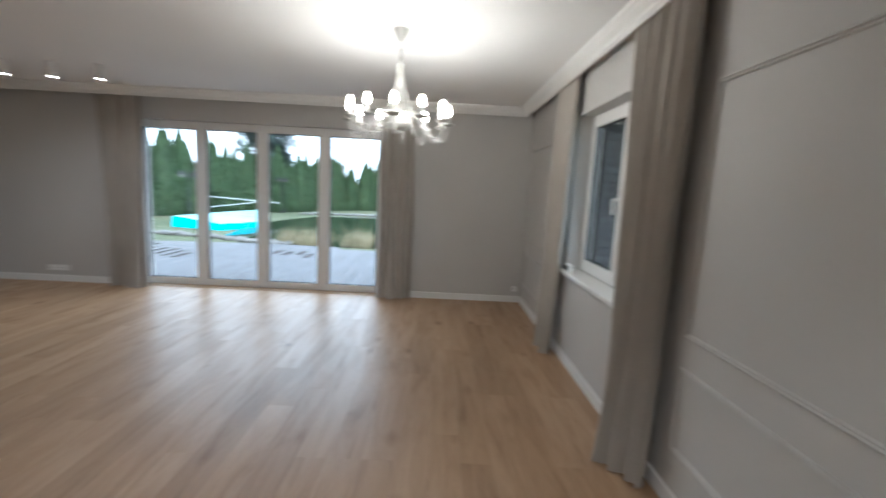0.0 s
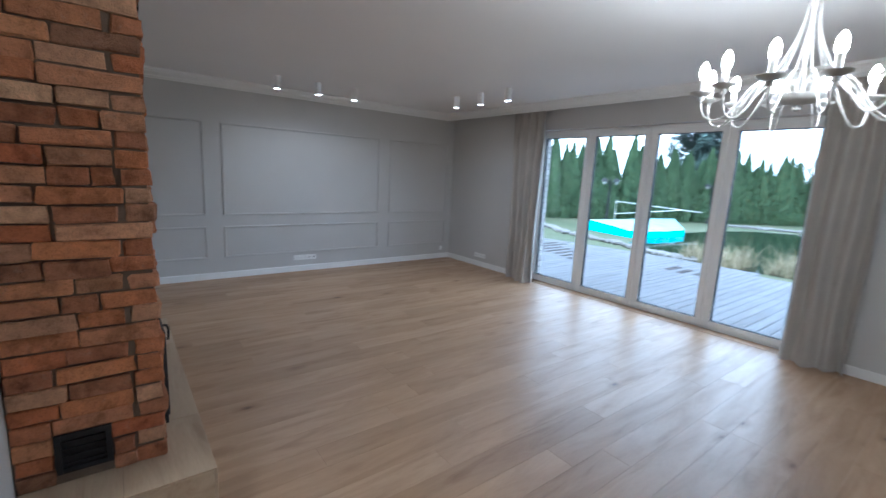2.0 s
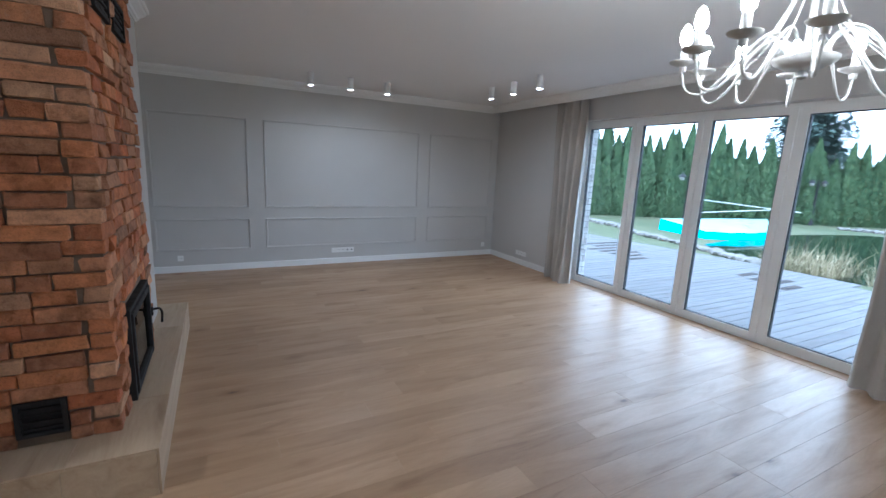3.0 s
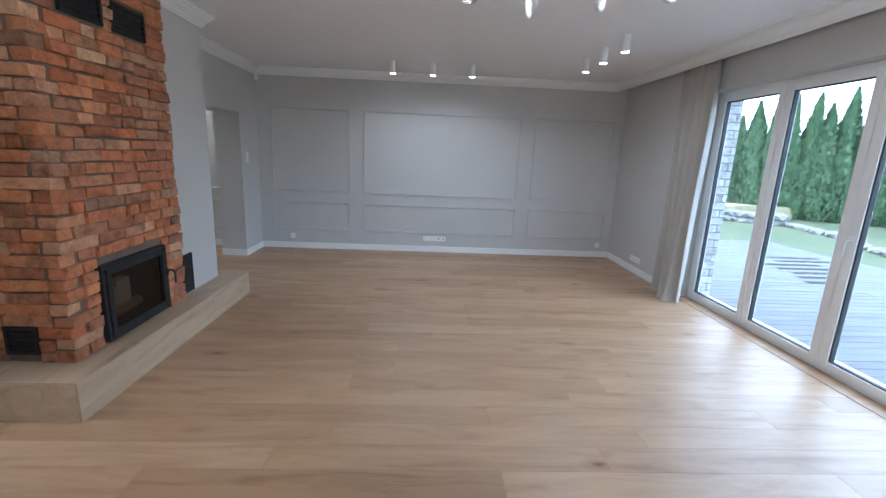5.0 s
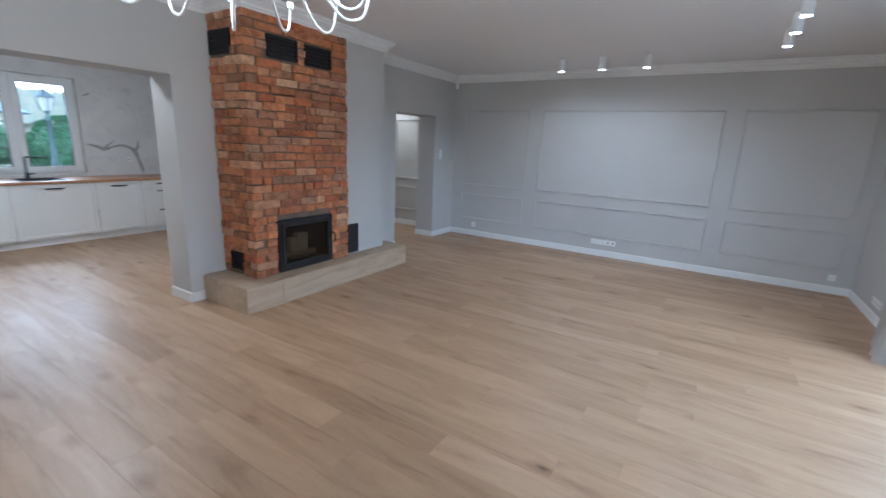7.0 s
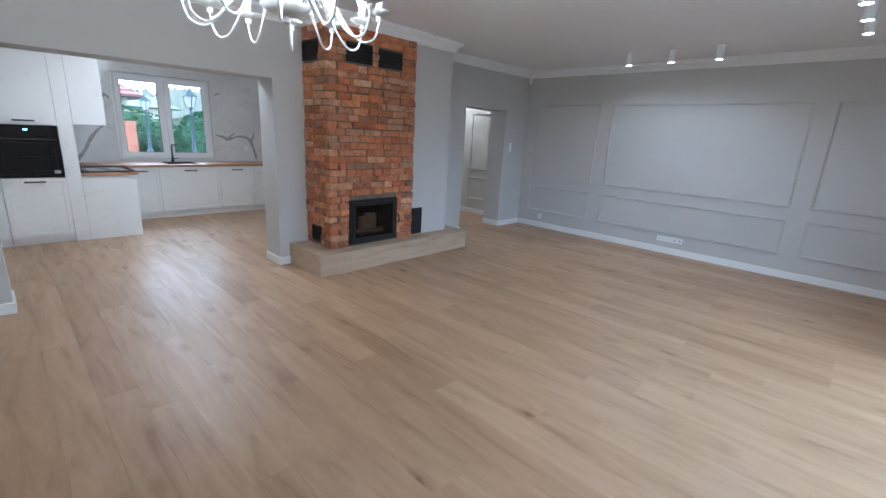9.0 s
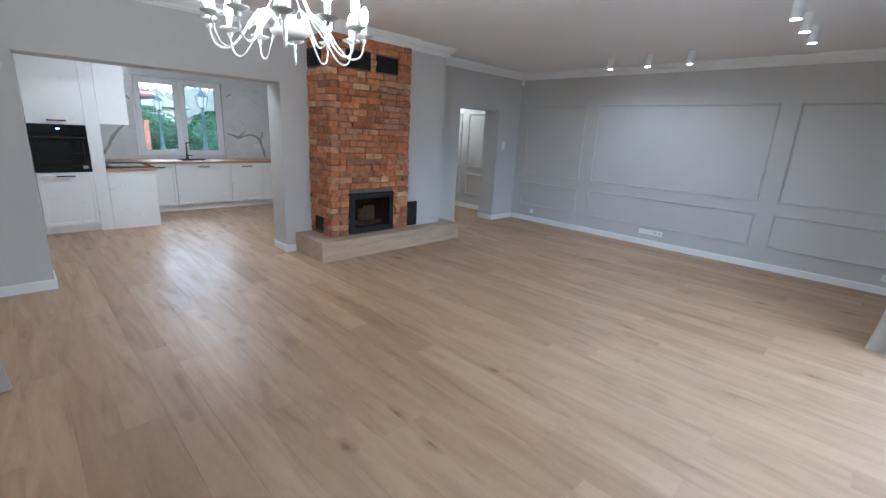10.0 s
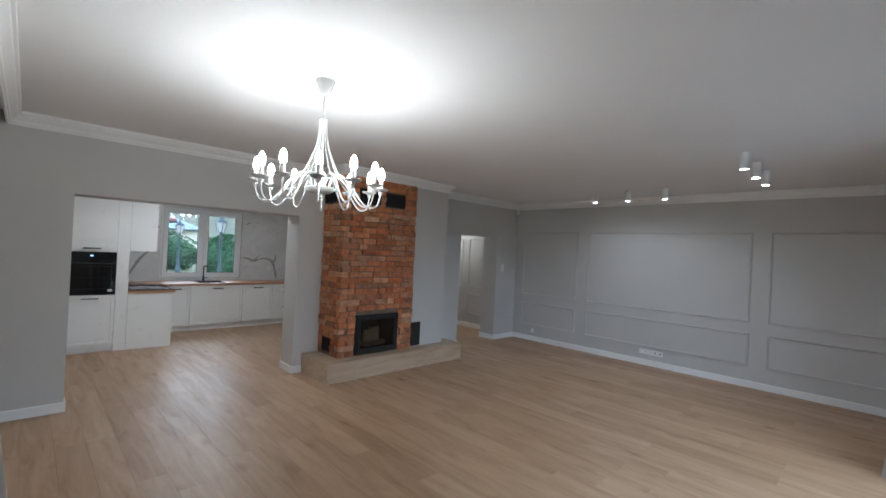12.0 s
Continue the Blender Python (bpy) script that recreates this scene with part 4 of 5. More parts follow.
hob = thing("hob", "black glass hob set on the wooden worktop", "hob", (-0.29, -2.85, 0.902))
part("hob_glass", box(-0.54, -0.04, -3.12, -2.54, 0.9025, 0.908, 0.002), BLACKGLOSS, hob)
for x, y in ((-0.40, -2.70), (-0.18, -2.70), (-0.40, -2.97), (-0.18, -2.97)):
    bm = bmesh.new()
    lathe(bm, [(0.085, 0.9082), (0.085, 0.9086), (0.082, 0.9086)], (x, y, 0), 24)
    part("cooking_ring", bm, STEEL, hob)
sink = thing("sink", "black undermount sink in the wooden worktop", "sink", (-1.51, -3.82, 0.902))
bm = bmesh.new()
for a, b, c, d in ((-1.76, -1.74, -4.04, -3.60), (-1.28, -1.26, -4.04, -3.60)):
    add_box(bm, a, b, c, d, 0.895, 0.908, 0.002)
add_box(bm, -1.74, -1.28, -4.04, -4.02, 0.895, 0.908, 0.002)
add_box(bm, -1.74, -1.28, -3.62, -3.60, 0.895, 0.908, 0.002)
part("rim", bm, BLACKMATT, sink)
bm = bmesh.new()
add_box(bm, -1.74, -1.28, -4.02, -3.62, 0.70, 0.71)
add_box(bm, -1.74, -1.73, -4.02, -3.62, 0.71, 0.90)
add_box(bm, -1.29, -1.28, -4.02, -3.62, 0.71, 0.90)
add_box(bm, -1.73, -1.29, -4.02, -4.01, 0.71, 0.90)
add_box(bm, -1.73, -1.29, -3.63, -3.62, 0.71, 0.90)
part("basin", bm, BLACKMATT, sink)
tap = thing("kitchen_tap", "angular matt black kitchen tap beside the sink", "tap", (-1.46, -4.075, 0.902))
bm = bmesh.new()
lathe(bm, [(0.026, 0.9025), (0.026, 0.93), (0.020, 0.935), (0.020, 0.99), (0.013, 1.0)], (-1.46, -4.075, 0), 16)
part("tap_body", bm, BLACKMATT, tap, "", True)
bm = bmesh.new()
tube(bm, [Vector((-1.46, -4.075, 0.99)), Vector((-1.46, -4.075, 1.19)), Vector((-1.465, -4.065, 1.205)), Vector((-1.68, -3.93, 1.205)), Vector((-1.685, -3.927, 1.17))], 0.012, 10)
part("spout", bm, BLACKMATT, tap, "", True)
bm = bmesh.new()
tube(bm, [Vector((-1.475, -4.07, 0.96)), Vector((-1.54, -4.05, 0.975))], 0.009, 8)
part("lever", bm, BLACKMATT, tap, "", True)

# marble splashback
splash = thing("splashback", "white marble-look splashback with bold grey veins", "splashback", (-1.4, KY, 0.902))
bm = bmesh.new()
for a, b, c, d in wall_cells((KXW, 0.018), (0.903, 2.81), [(-2.195, -0.70, 0.95, 2.355)]):
    add_box(bm, a, b, KY, KY + 0.012, c, d)
part("slab", weld(bm), MARBLE, splash)
solid("wall_hob", box(0.0195, 0.14, KY, TY - 0.61, 0.0, H), MARBLE, "marble-clad wall behind the hob", "wall", "structure")


def vein(parent, pts, widths, y):
    """A flat grey vein in the slab."""
    line = smooth_line([(x, y, z) for x, z in pts], 7)
    bm = bmesh.new()
    rnd = random.Random(len(pts) * 7 + int(pts[0][0] * 100))
    left, right = [], []
    for i, p in enumerate(line):
        t = i / (len(line) - 1) * (len(widths) - 1)
        k = min(int(t), len(widths) - 2)
        w = (widths[k] + (widths[k + 1] - widths[k]) * (t - k)) * rnd.uniform(0.7, 1.25)
        d = (line[min(i + 1, len(line) - 1)] - line[max(i - 1, 0)]).normalized()
        s = Vector((-d.z, 0, d.x))
        left.append(bm.verts.new(p + s * w))
        right.append(bm.verts.new(p - s * w))
    for i in range(len(line) - 1):
        bm.faces.new((left[i], left[i + 1], right[i + 1], right[i]))
    return part("vein", bm, VEIN, parent, "grey marble vein")


VY = KY + 0.0126
vein(splash, [(-2.24, 1.40), (-2.36, 1.37), (-2.46, 1.33), (-2.58, 1.36), (-2.70, 1.39), (-2.82, 1.36), (-2.90, 1.29), (-2.94, 1.16), (-2.98, 1.02), (-2.99, 0.93)], [0.008, 0.022, 0.034, 0.012, 0.018, 0.026, 0.030, 0.022, 0.026, 0.01], VY)
vein(splash, [(-2.45, 1.34), (-2.56, 1.42), (-2.62, 1.47)], [0.02, 0.012, 0.003], VY + 0.0004)
vein(splash, [(-2.90, 1.30), (-2.95, 1.38), (-2.96, 1.48)], [0.022, 0.02, 0.005], VY + 0.0008)
vein(splash, [(-2.27, 2.12), (-2.33, 2.15), (-2.38, 2.18)], [0.004, 0.014, 0.003], VY)
vein(splash, [(-0.12, 0.93), (-0.24, 1.08), (-0.33, 1.26), (-0.45, 1.42), (-0.55, 1.50)], [0.030, 0.026, 0.03, 0.018, 0.004], VY)
vein(splash, [(-0.36, 1.95), (-0.50, 1.90), (-0.60, 1.98), (-0.66, 1.93)], [0.01, 0.026, 0.03, 0.008], VY)
ks = socket_strip("x", KY + 0.012, -2.80, 1.16, 1, 1, "single white socket on the marble")

# kitchen window
kw = thing("window_2", "white plastic two-sash kitchen window", "window", (-1.46, KY - 0.10, 0.93), kind="structure")
WY = KY - 0.12
bm = leaf_frame(-2.195, -0.70, WY, WY + 0.07, 0.95, 2.355, 0.055)
add_box(bm, -1.473, -1.423, WY + 0.003, WY + 0.067, 1.005, 2.300)
part("window_frame", bm, PVC, kw)
for x0, x1 in ((-2.15, -1.463), (-1.433, -0.745)):
    s = part("sash", leaf_frame(x0, x1, WY + 0.055, WY + 0.095, 0.985, 2.320, 0.078), PVC, kw)
    part("gasket", leaf_frame(x0 + 0.076, x1 - 0.076, WY + 0.058, WY + 0.088, 1.061, 2.244, 0.010), RUBBER, s)
    clear_pane(s, box(x0 + 0.078, x1 - 0.078, WY + 0.066, WY + 0.072, 1.063, 2.242))
    window_handle(s, x0 + 0.04 if x0 > -1.5 else x1 - 0.04, WY + 0.095, 1.62, 1, 0.11)
solid("trim_window_ledge", box(-2.195, -0.70, WY + 0.072, KY + 0.002, 0.935, 0.962), MARBLE, "narrow marble window ledge", "sill", "structure")


# ---------------------------------------------------------------- garden
bm = bmesh.new()
g = 3000.0
hx0, hx1, hy0, hy1 = XW - 0.3, XE + 0.4, KY - 0.4, YN + 0.42
for x0, x1, y0, y1 in ((-g, hx0, -g, g), (hx1, g, -g, g), (hx0, hx1, -g, hy0), (hx0, hx1, hy1, g)):
    bm.faces.new([bm.verts.new(p) for p in ((x0, y0, GY), (x1, y0, GY), (x1, y1, GY), (x0, y1, GY))])
bmesh.ops.remove_doubles(bm, verts=bm.verts, dist=1e-4)
solid("ground", bm, LAWN, "patchy green and yellow lawn round the house", "lawn", "structure")


def outline_slab(points, z0, z1, steps=6):
    """A level slab with a rounded outline."""
    pts = smooth_line([(x, y, 0) for x, y in points] + [(*points[0], 0)], steps)[:-1]
    bm = bmesh.new()
    top = [bm.verts.new((p.x, p.y, z1)) for p in pts]
    low = [bm.verts.new((p.x, p.y, z0)) for p in pts]
    bm.faces.new(top)
    for i in range(len(pts)):
        j = (i + 1) % len(pts)
        bm.faces.new((low[i], low[j], top[j], top[i]))
    return bm


solid("water_pond", outline_slab([(-6.6, 13.4), (-5.0, 12.2), (-3.0, 11.9), (0, 12.2), (4, 13.5), (5, 18), (2, 23), (-3, 24.5), (-6.2, 23), (-7.2, 18)], GY - 0.1, GY + 0.012), WATER, "still dark garden pond", "pond", "structure")
bm = outline_slab([(-30, 14), (-16.0, 12.4), (-14.2, 12.9), (-13.6, 13.6), (-13.9, 15.2), (-16, 18), (-30, 24)], GY - 0.1, 0.20)
for v in bm.verts:
    if v.co.z > 0.1:
        v.co.z += 0.14 * noise.noise(v.co * 0.6) + 0.06
solid("raised_bed", bm, DRYGRASS, "raised bed of dry yellow grass behind stones", "flower bed", "structure")
sheet = thing("pool_cover", "turquoise plastic pool cover with a bright side wall", "pool cover", (-7.6, 15.8, GY))
A, B, C, D = (-7.3, 14.6), (-6.75, 17.5), (-8.6, 20.6), (-9.3, 15.1)
bulge = lambda u: Vector((0.22, -0.05)) * math.sin(math.pi * u)
bm = bmesh.new()
nu, nv = 14, 8
grid = []
for i in range(nu + 1):
    row = []
    for j in range(nv + 1):
        u, v = i / nu, j / nv
        p = (Vector(A) * (1 - u) + Vector(B) * u) * (1 - v) + (Vector(D) * (1 - u) + Vector(C) * u) * v + bulge(u) * (1 - v)
        row.append(bm.verts.new((p.x, p.y, 0.07 + 0.16 * v + 0.03 * noise.noise(Vector((u * 5, v * 4, 0))))))
    grid.append(row)
for i in range(nu):
    for j in range(nv):
        bm.faces.new((grid[i][j], grid[i + 1][j], grid[i + 1][j + 1], grid[i][j + 1]))
part("top_sheet", bm, TARPTOP, sheet, "pale turquoise sheet with folds", True)
bm = bmesh.new()
ring = [(Vector(A).lerp(Vector(B), i / 12) + bulge(i / 12)) for i in range(13)] + [Vector(C), Vector(D)]
hi = [bm.verts.new((p.x, p.y, (0.22 if i > 12 else 0.065) + 0.012 * math.sin(i * 1.7))) for i, p in enumerate(ring)]
lo = [bm.verts.new((p.x + 0.03 * math.sin(i * 2.1), p.y, GY - 0.02)) for i, p in enumerate(ring)]
for i in range(len(ring)):
    j = (i + 1) % len(ring)
    bm.faces.new((lo[i], lo[j], hi[j], hi[i]))
part("side_wall", bm, TARP, sheet, "bright turquoise side")

rail = thing("pool_roller_frame", "thin white metal frame of the pool roller", "frame", (-9.6, 17.6, GY))
for name, pts in (("post", [(-9.9, 17.9, GY), (-9.9, 17.9, 0.95)]), ("arm", [(-9.9, 17.9, 0.90), (-7.9, 21.6, 0.55)]), ("arm", [(-9.9, 17.9, 0.35), (-8.4, 20.6, 0.62)]), ("foot", [(-10.3, 17.6, GY + 0.03), (-9.4, 18.2, GY + 0.03)])):
    bm = bmesh.new()
    tube(bm, [Vector(p) for p in pts], 0.012, 8)
    part(name, bm, METALWHITE, rail)


def stone_row(points, name, label, size, count, seed, layers=1):
    """Loose field stones laid in a line."""
    rnd = random.Random(seed)
    line = smooth_line([(x, y, 0) for x, y in points], 12)
    t = thing(name, label, "stones", (points[0][0], points[0][1], GY), kind="")
    shapes = []
    for k in range(5):
        bm = bmesh.new()
        bmesh.ops.create_icosphere(bm, subdivisions=1, radius=0.5)
        for v in bm.verts:
            v.co = v.co * (1 + 0.35 * noise.noise(v.co * 2 + Vector((k * 9, 0, 0))))
        shapes.append(mesh_of("stone", bm, STONE))
    for layer in range(layers):
        for i in range(count):
            p = line[int(i / count * (len(line) - 1))].lerp(line[min(len(line) - 1, int(i / count * (len(line) - 1)) + 1)], (i / count * (len(line) - 1)) % 1)
            s = size * rnd.uniform(0.7, 1.35)
            ob = new("stone", rnd.choice(shapes))
            ob.parent = t
            ob.matrix_basis = Matrix.Translation(-origin_of(t)) @ pose(p.x + rnd.uniform(-1, 1) * size * 0.3, p.y + rnd.uniform(-1, 1) * size * 0.3, GY + 0.18 * size + layer * size * 0.42, 0, 0, rnd.uniform(0, 360)) @ Matrix.Diagonal((s * 1.3, s, s * 0.55, 1))
    return t


stone_row([(-19, 12.6), (-16.0, 12.3), (-13.4, 12.9), (-12.4, 14.1)], "stone_wall", "low dry wall of flat grey field stones", 0.42, 40, 2, 2)
stone_row([(-12.4, 14.1), (-10.4, 13.9), (-8.6, 13.0), (-6.6, 12.6), (-5.0, 12.0), (-4.0, 11.7)], "stone_edging", "grey field stones edging the pool", 0.30, 44, 3)
stone_row([(-7.6, 24.4), (-5, 25.2), (-2, 25.4), (2, 24.6), (5, 22)], "pond_edging", "flat grey stones along the far pond bank", 0.30, 60, 4)

rnd = random.Random(21)


def blades(bm, base, height, lean, width):
    tip = base + Vector((lean[0], lean[1], height))
    s = Vector((rnd.uniform(-1, 1), rnd.uniform(-1, 1), 0)).normalized() * width
    mid = base.lerp(tip, 0.55) + Vector((lean[0] * -0.2, lean[1] * -0.2, height * 0.05))
    a, b = bm.verts.new(base - s), bm.verts.new(base + s)
    c, d = bm.verts.new(mid - s * 0.7), bm.verts.new(mid + s * 0.7)
    e = bm.verts.new(tip)
    bm.faces.new((a, b, d, c))
    bm.faces.new((c, d, e))


bm = bmesh.new()
for _ in range(1900):
    x = rnd.uniform(-4.4, 1.2)
    if noise.noise(Vector((x * 1.6, 3.0, 0))) < -0.22:
        continue
    y = 11.75 + rnd.uniform(0, 1.0) ** 1.3 * 1.3 + 0.15 * math.sin(x * 2)
    hgt = rnd.uniform(0.18, 0.55) * (1.5 if rnd.random() < 0.12 else 1)
    blades(bm, Vector((x, y, GY)), hgt, (rnd.uniform(-0.3, 0.3), rnd.uniform(-0.3, 0.3)), rnd.uniform(0.005, 0.014))
solid("reeds", bm, REED, "dry straw-coloured reeds along the pond bank", "reeds", "stuff")


# thuja hedge
def sprays(bm, count, radius_at, z0, z1, size, rnd, droop=0.3):
    """Small flat foliage sprays set over a tapering body."""
    for _ in range(count):
        v = rnd.random() ** 1.25
        z = z0 + (z1 - z0) * v
        a = rnd.uniform(0, 2 * math.pi)
        r = radius_at(v, a) * rnd.uniform(0.80, 1.10)
        c = Vector((r * math.cos(a), r * math.sin(a), z))
        out = Vector((math.cos(a), math.sin(a), 0))
        up = (Vector((0, 0, 1)) + out * rnd.uniform(-0.1, 0.5) + Vector((rnd.uniform(-1, 1), rnd.uniform(-1, 1), 0)) * 0.35).normalized()
        side = up.cross(out + Vector((rnd.uniform(-1, 1), rnd.uniform(-1, 1), 0)) * 0.7).normalized()
        s = size * rnd.uniform(0.6, 1.3)
        p = [c - side * s * 0.35 - up * s * 0.5, c + side * s * 0.35 - up * s * 0.4, c + side * s * 0.2 + up * s * 0.4, c + up * s * 0.9, c - side * s * 0.25 + up * s * 0.3]
        bm.faces.new([bm.verts.new(q) for q in p])


def thuja(seed):
    rnd = random.Random(seed)
    t = thing("thuja", "tall narrow green thuja in the garden hedge", "thuja", (0, 0, 0), "thuja hedge")
    bm = bmesh.new()
    tube(bm, [Vector((0, 0, -0.1)), Vector((0.02, 0, 1.0)), Vector((0, 0.02, 3.2))], 0.07, 7, 0.015)
    part("trunk", bm, BARK, t)
    bulges = [(rnd.uniform(0, 6.28), rnd.uniform(0.05, 0.16), rnd.randint(2, 5)) for _ in range(4)]
    def rad(v, a):
        body = 0.50 * (1 - v ** 2.0) ** 0.95 * min(1, 0.6 + 3.5 * v)
        return body * (1 + sum(w * math.sin(k * a + ph + 5 * v) for ph, w, k in bulges)) + 0.015
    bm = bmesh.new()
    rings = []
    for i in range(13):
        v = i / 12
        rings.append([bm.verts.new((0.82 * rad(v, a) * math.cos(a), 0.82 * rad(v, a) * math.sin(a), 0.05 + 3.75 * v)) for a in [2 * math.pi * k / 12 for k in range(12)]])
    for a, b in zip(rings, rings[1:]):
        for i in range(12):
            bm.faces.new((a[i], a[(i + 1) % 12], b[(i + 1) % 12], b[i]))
    # dark shell fills the gaps with painted shade
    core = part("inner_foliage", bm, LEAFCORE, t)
    bm = bmesh.new()
    sprays(bm, 5200, rad, 0.05, 3.98, 0.12, rnd)
    part("crown", bm, THUJA, t)
    return t


kinds = [thuja(s) for s in (1, 2, 3, 4)]
rnd = random.Random(9)
hedge_line = smooth_line([(-24, 4, 0), (-19.3, 8.6, 0), (-16.6, 12.0, 0), (-14.4, 15.8, 0), (-11.6, 21.0, 0), (-8.6, 26.6, 0), (-5.4, 31.6, 0), (-0.5, 35.0, 0), (6, 36.5, 0)], 40)
spots, last = [], None
for p in hedge_line:
    if last is None or (p - last).length > 0.44:
        spots.append(p.copy())
        last = p
for i, p in enumerate(spots):
    tall_by = 1.06 - 0.20 * max(0, min(1, (p.y - 18.5) / 9))
    scale = tall_by * rnd.uniform(0.84, 1.09)
    m = pose(p.x + rnd.uniform(-0.15, 0.15), p.y + rnd.uniform(-0.15, 0.15), GY - 0.02, rnd.uniform(-2, 2), rnd.uniform(-2, 2), rnd.uniform(0, 360)) @ Matrix.Diagonal((0.92, 0.92, scale, 1))
    if i < 4:
        kinds[i].matrix_basis = m
    else:
        c = copy_thing(kinds[i % 4], m)
        c.scale = (0.92, 0.92, scale)


def spruce(x, y, height, seed, label, material=SPRUCE):
    rnd = random.Random(seed)
    t = thing("spruce", label, "spruce", (x, y, GY))
    bm = bmesh.new()
    tube(bm, [Vector((x, y, GY)), Vector((x, y, GY + height))], 0.16, 8, 0.02)
    part("trunk", bm, BARK, t)
    bm = bmesh.new()
    wood = bmesh.new()
    for k in range(int(height * 12)):
        v = (k + rnd.random()) / (height * 12)
        z = GY + 0.6 + v * (height - 0.7)
        L = (0.34 * height * (1 - v) ** 0.85 + 0.1) * rnd.uniform(0.6, 1.15)
        a = rnd.uniform(0, 2 * math.pi)
        d = Vector((math.cos(a), math.sin(a), 0))
        s = Vector((-d.y, d.x, 0))
        root = Vector((x, y, z))
        tube(wood, [root, root + d * L * 0.5 + Vector((0, 0, -0.05 * L)), root + d * L + Vector((0, 0, 0.02 * L))], 0.02, 4, 0.006)
        for i in range(int(80 + 130 * L)):
            w = rnd.random() ** 0.8
            c = root + d * L * w + Vector((0, 0, -0.22 * L * w * (1 - w) * 2 + rnd.uniform(-0.55, 0.15))) + s * rnd.uniform(-1, 1) * 0.30 * L * (1 - 0.6 * w)
            q = 0.18 * rnd.uniform(0.6, 1.4)
            e = (d + s * rnd.uniform(-1, 1) + Vector((0, 0, rnd.uniform(-0.7, 0.2)))).normalized()
            f = e.cross(Vector((0, 0, 1))).normalized() * 0.4
            bm.faces.new([bm.verts.new(c + o * q) for o in (-e - f * 0.5, -e * 0.2 + f, e, -e * 0.2 - f)])
    inner = bmesh.new()
    rings = []
    for i in range(15):
        v = i / 14
        r = 0.26 * (0.34 * height * (1 - v) ** 0.85) + 0.02
        rings.append([inner.verts.new((x + r * q * math.cos(k), y + r * q * math.sin(k), GY + 0.6 + v * (height - 0.8) + rnd.uniform(-0.1, 0.1))) for k, q in [(math.pi * j / 9, rnd.uniform(0.75, 1.15)) for j in range(18)]])
    for lo, hi in zip(rings, rings[1:]):
        for i in range(18):
            inner.faces.new((lo[i], lo[(i + 1) % 18], hi[(i + 1) % 18], hi[i]))
    part("inner_foliage", inner, material, t)
    part("branches", wood, BARK, t)
    part("crown", bm, material, t)
    return t


spruce(-12.1, 31.0, 10.0, 5, "tall blue-green spruce standing behind the hedge")


def bare_tree(x, y, height, seed):
    rnd = random.Random(seed)
    t = thing("bare_tree", "leafless pale tree far behind the hedge", "tree", (x, y, GY))
    bm = bmesh.new()
    def grow(p, d, L, r, depth):
        q = p + d * L
        tube(bm, [p, p.lerp(q, 0.5) + Vector((rnd.uniform(-1, 1), rnd.uniform(-1, 1), 0)) * 0.06 * L, q], r, 5, r * 0.6)
        if depth:
            for _ in range(3):
                e = (d + Vector((rnd.uniform(-1, 1), rnd.uniform(-1, 1), rnd.uniform(-0.2, 0.6))) * 0.75).normalized()
                grow(q, e, L * rnd.uniform(0.55, 0.8), r * 0.6, depth - 1)
    grow(Vector((x, y, GY)), Vector((0, 0, 1)), height * 0.36, 0.14, 5)
    part("limbs", bm, plain("pale_grey_bark", (0.34, 0.34, 0.33), 0.9), t)


bare_tree(-8.0, 38.0, 8.5, 3)
bare_tree(-2.0, 42.0, 8.0, 8)


def lantern(t, x, y, z, s, material=LAMPGREEN):
    """A four-sided lantern: cup, glazing bars, opal panes and hipped roof with a finial."""
    bm = bmesh.new()
    lathe(bm, [(0.03 * s, z - 0.10 * s), (0.09 * s, z - 0.02 * s), (0.10 * s, z)], (x, y, 0), 8)
    part("cup", bm, material, t)
    bm = bmesh.new()
    bmesh.ops.create_cone(bm, cap_ends=True, segments=4, radius1=0.13 * s, radius2=0.235 * s, depth=0.40 * s, matrix=Matrix.Translation((x, y, z + 0.20 * s)) @ Matrix.Rotation(radians(45), 4, "Z"))
    part("glazing", bm, OPAL, t, "opal lantern glass")
    for k in range(4):
        a = math.pi / 4 + k * math.pi / 2 + radians(45)
        d = Vector((math.cos(a), math.sin(a), 0))
        bm = bmesh.new()
        tube(bm, [Vector((x, y, z)) + d * 0.135 * s, Vector((x, y, z + 0.40 * s)) + d * 0.24 * s], 0.014 * s, 5)
        part("glazing_bar", bm, material, t)
    bm = bmesh.new()
    bmesh.ops.create_cone(bm, cap_ends=True, segments=4, radius1=0.31 * s, radius2=0.09 * s, depth=0.17 * s, matrix=Matrix.Translation((x, y, z + 0.49 * s)) @ Matrix.Rotation(radians(45), 4, "Z"))
    lathe(bm, [(0.09 * s, z + 0.575 * s), (0.05 * s, z + 0.63 * s), (0.02 * s, z + 0.66 * s), (0.035 * s, z + 0.69 * s), (0.005 * s, z + 0.74 * s)], (x, y, 0), 8)
    part("lantern_roof", bm, material, t)


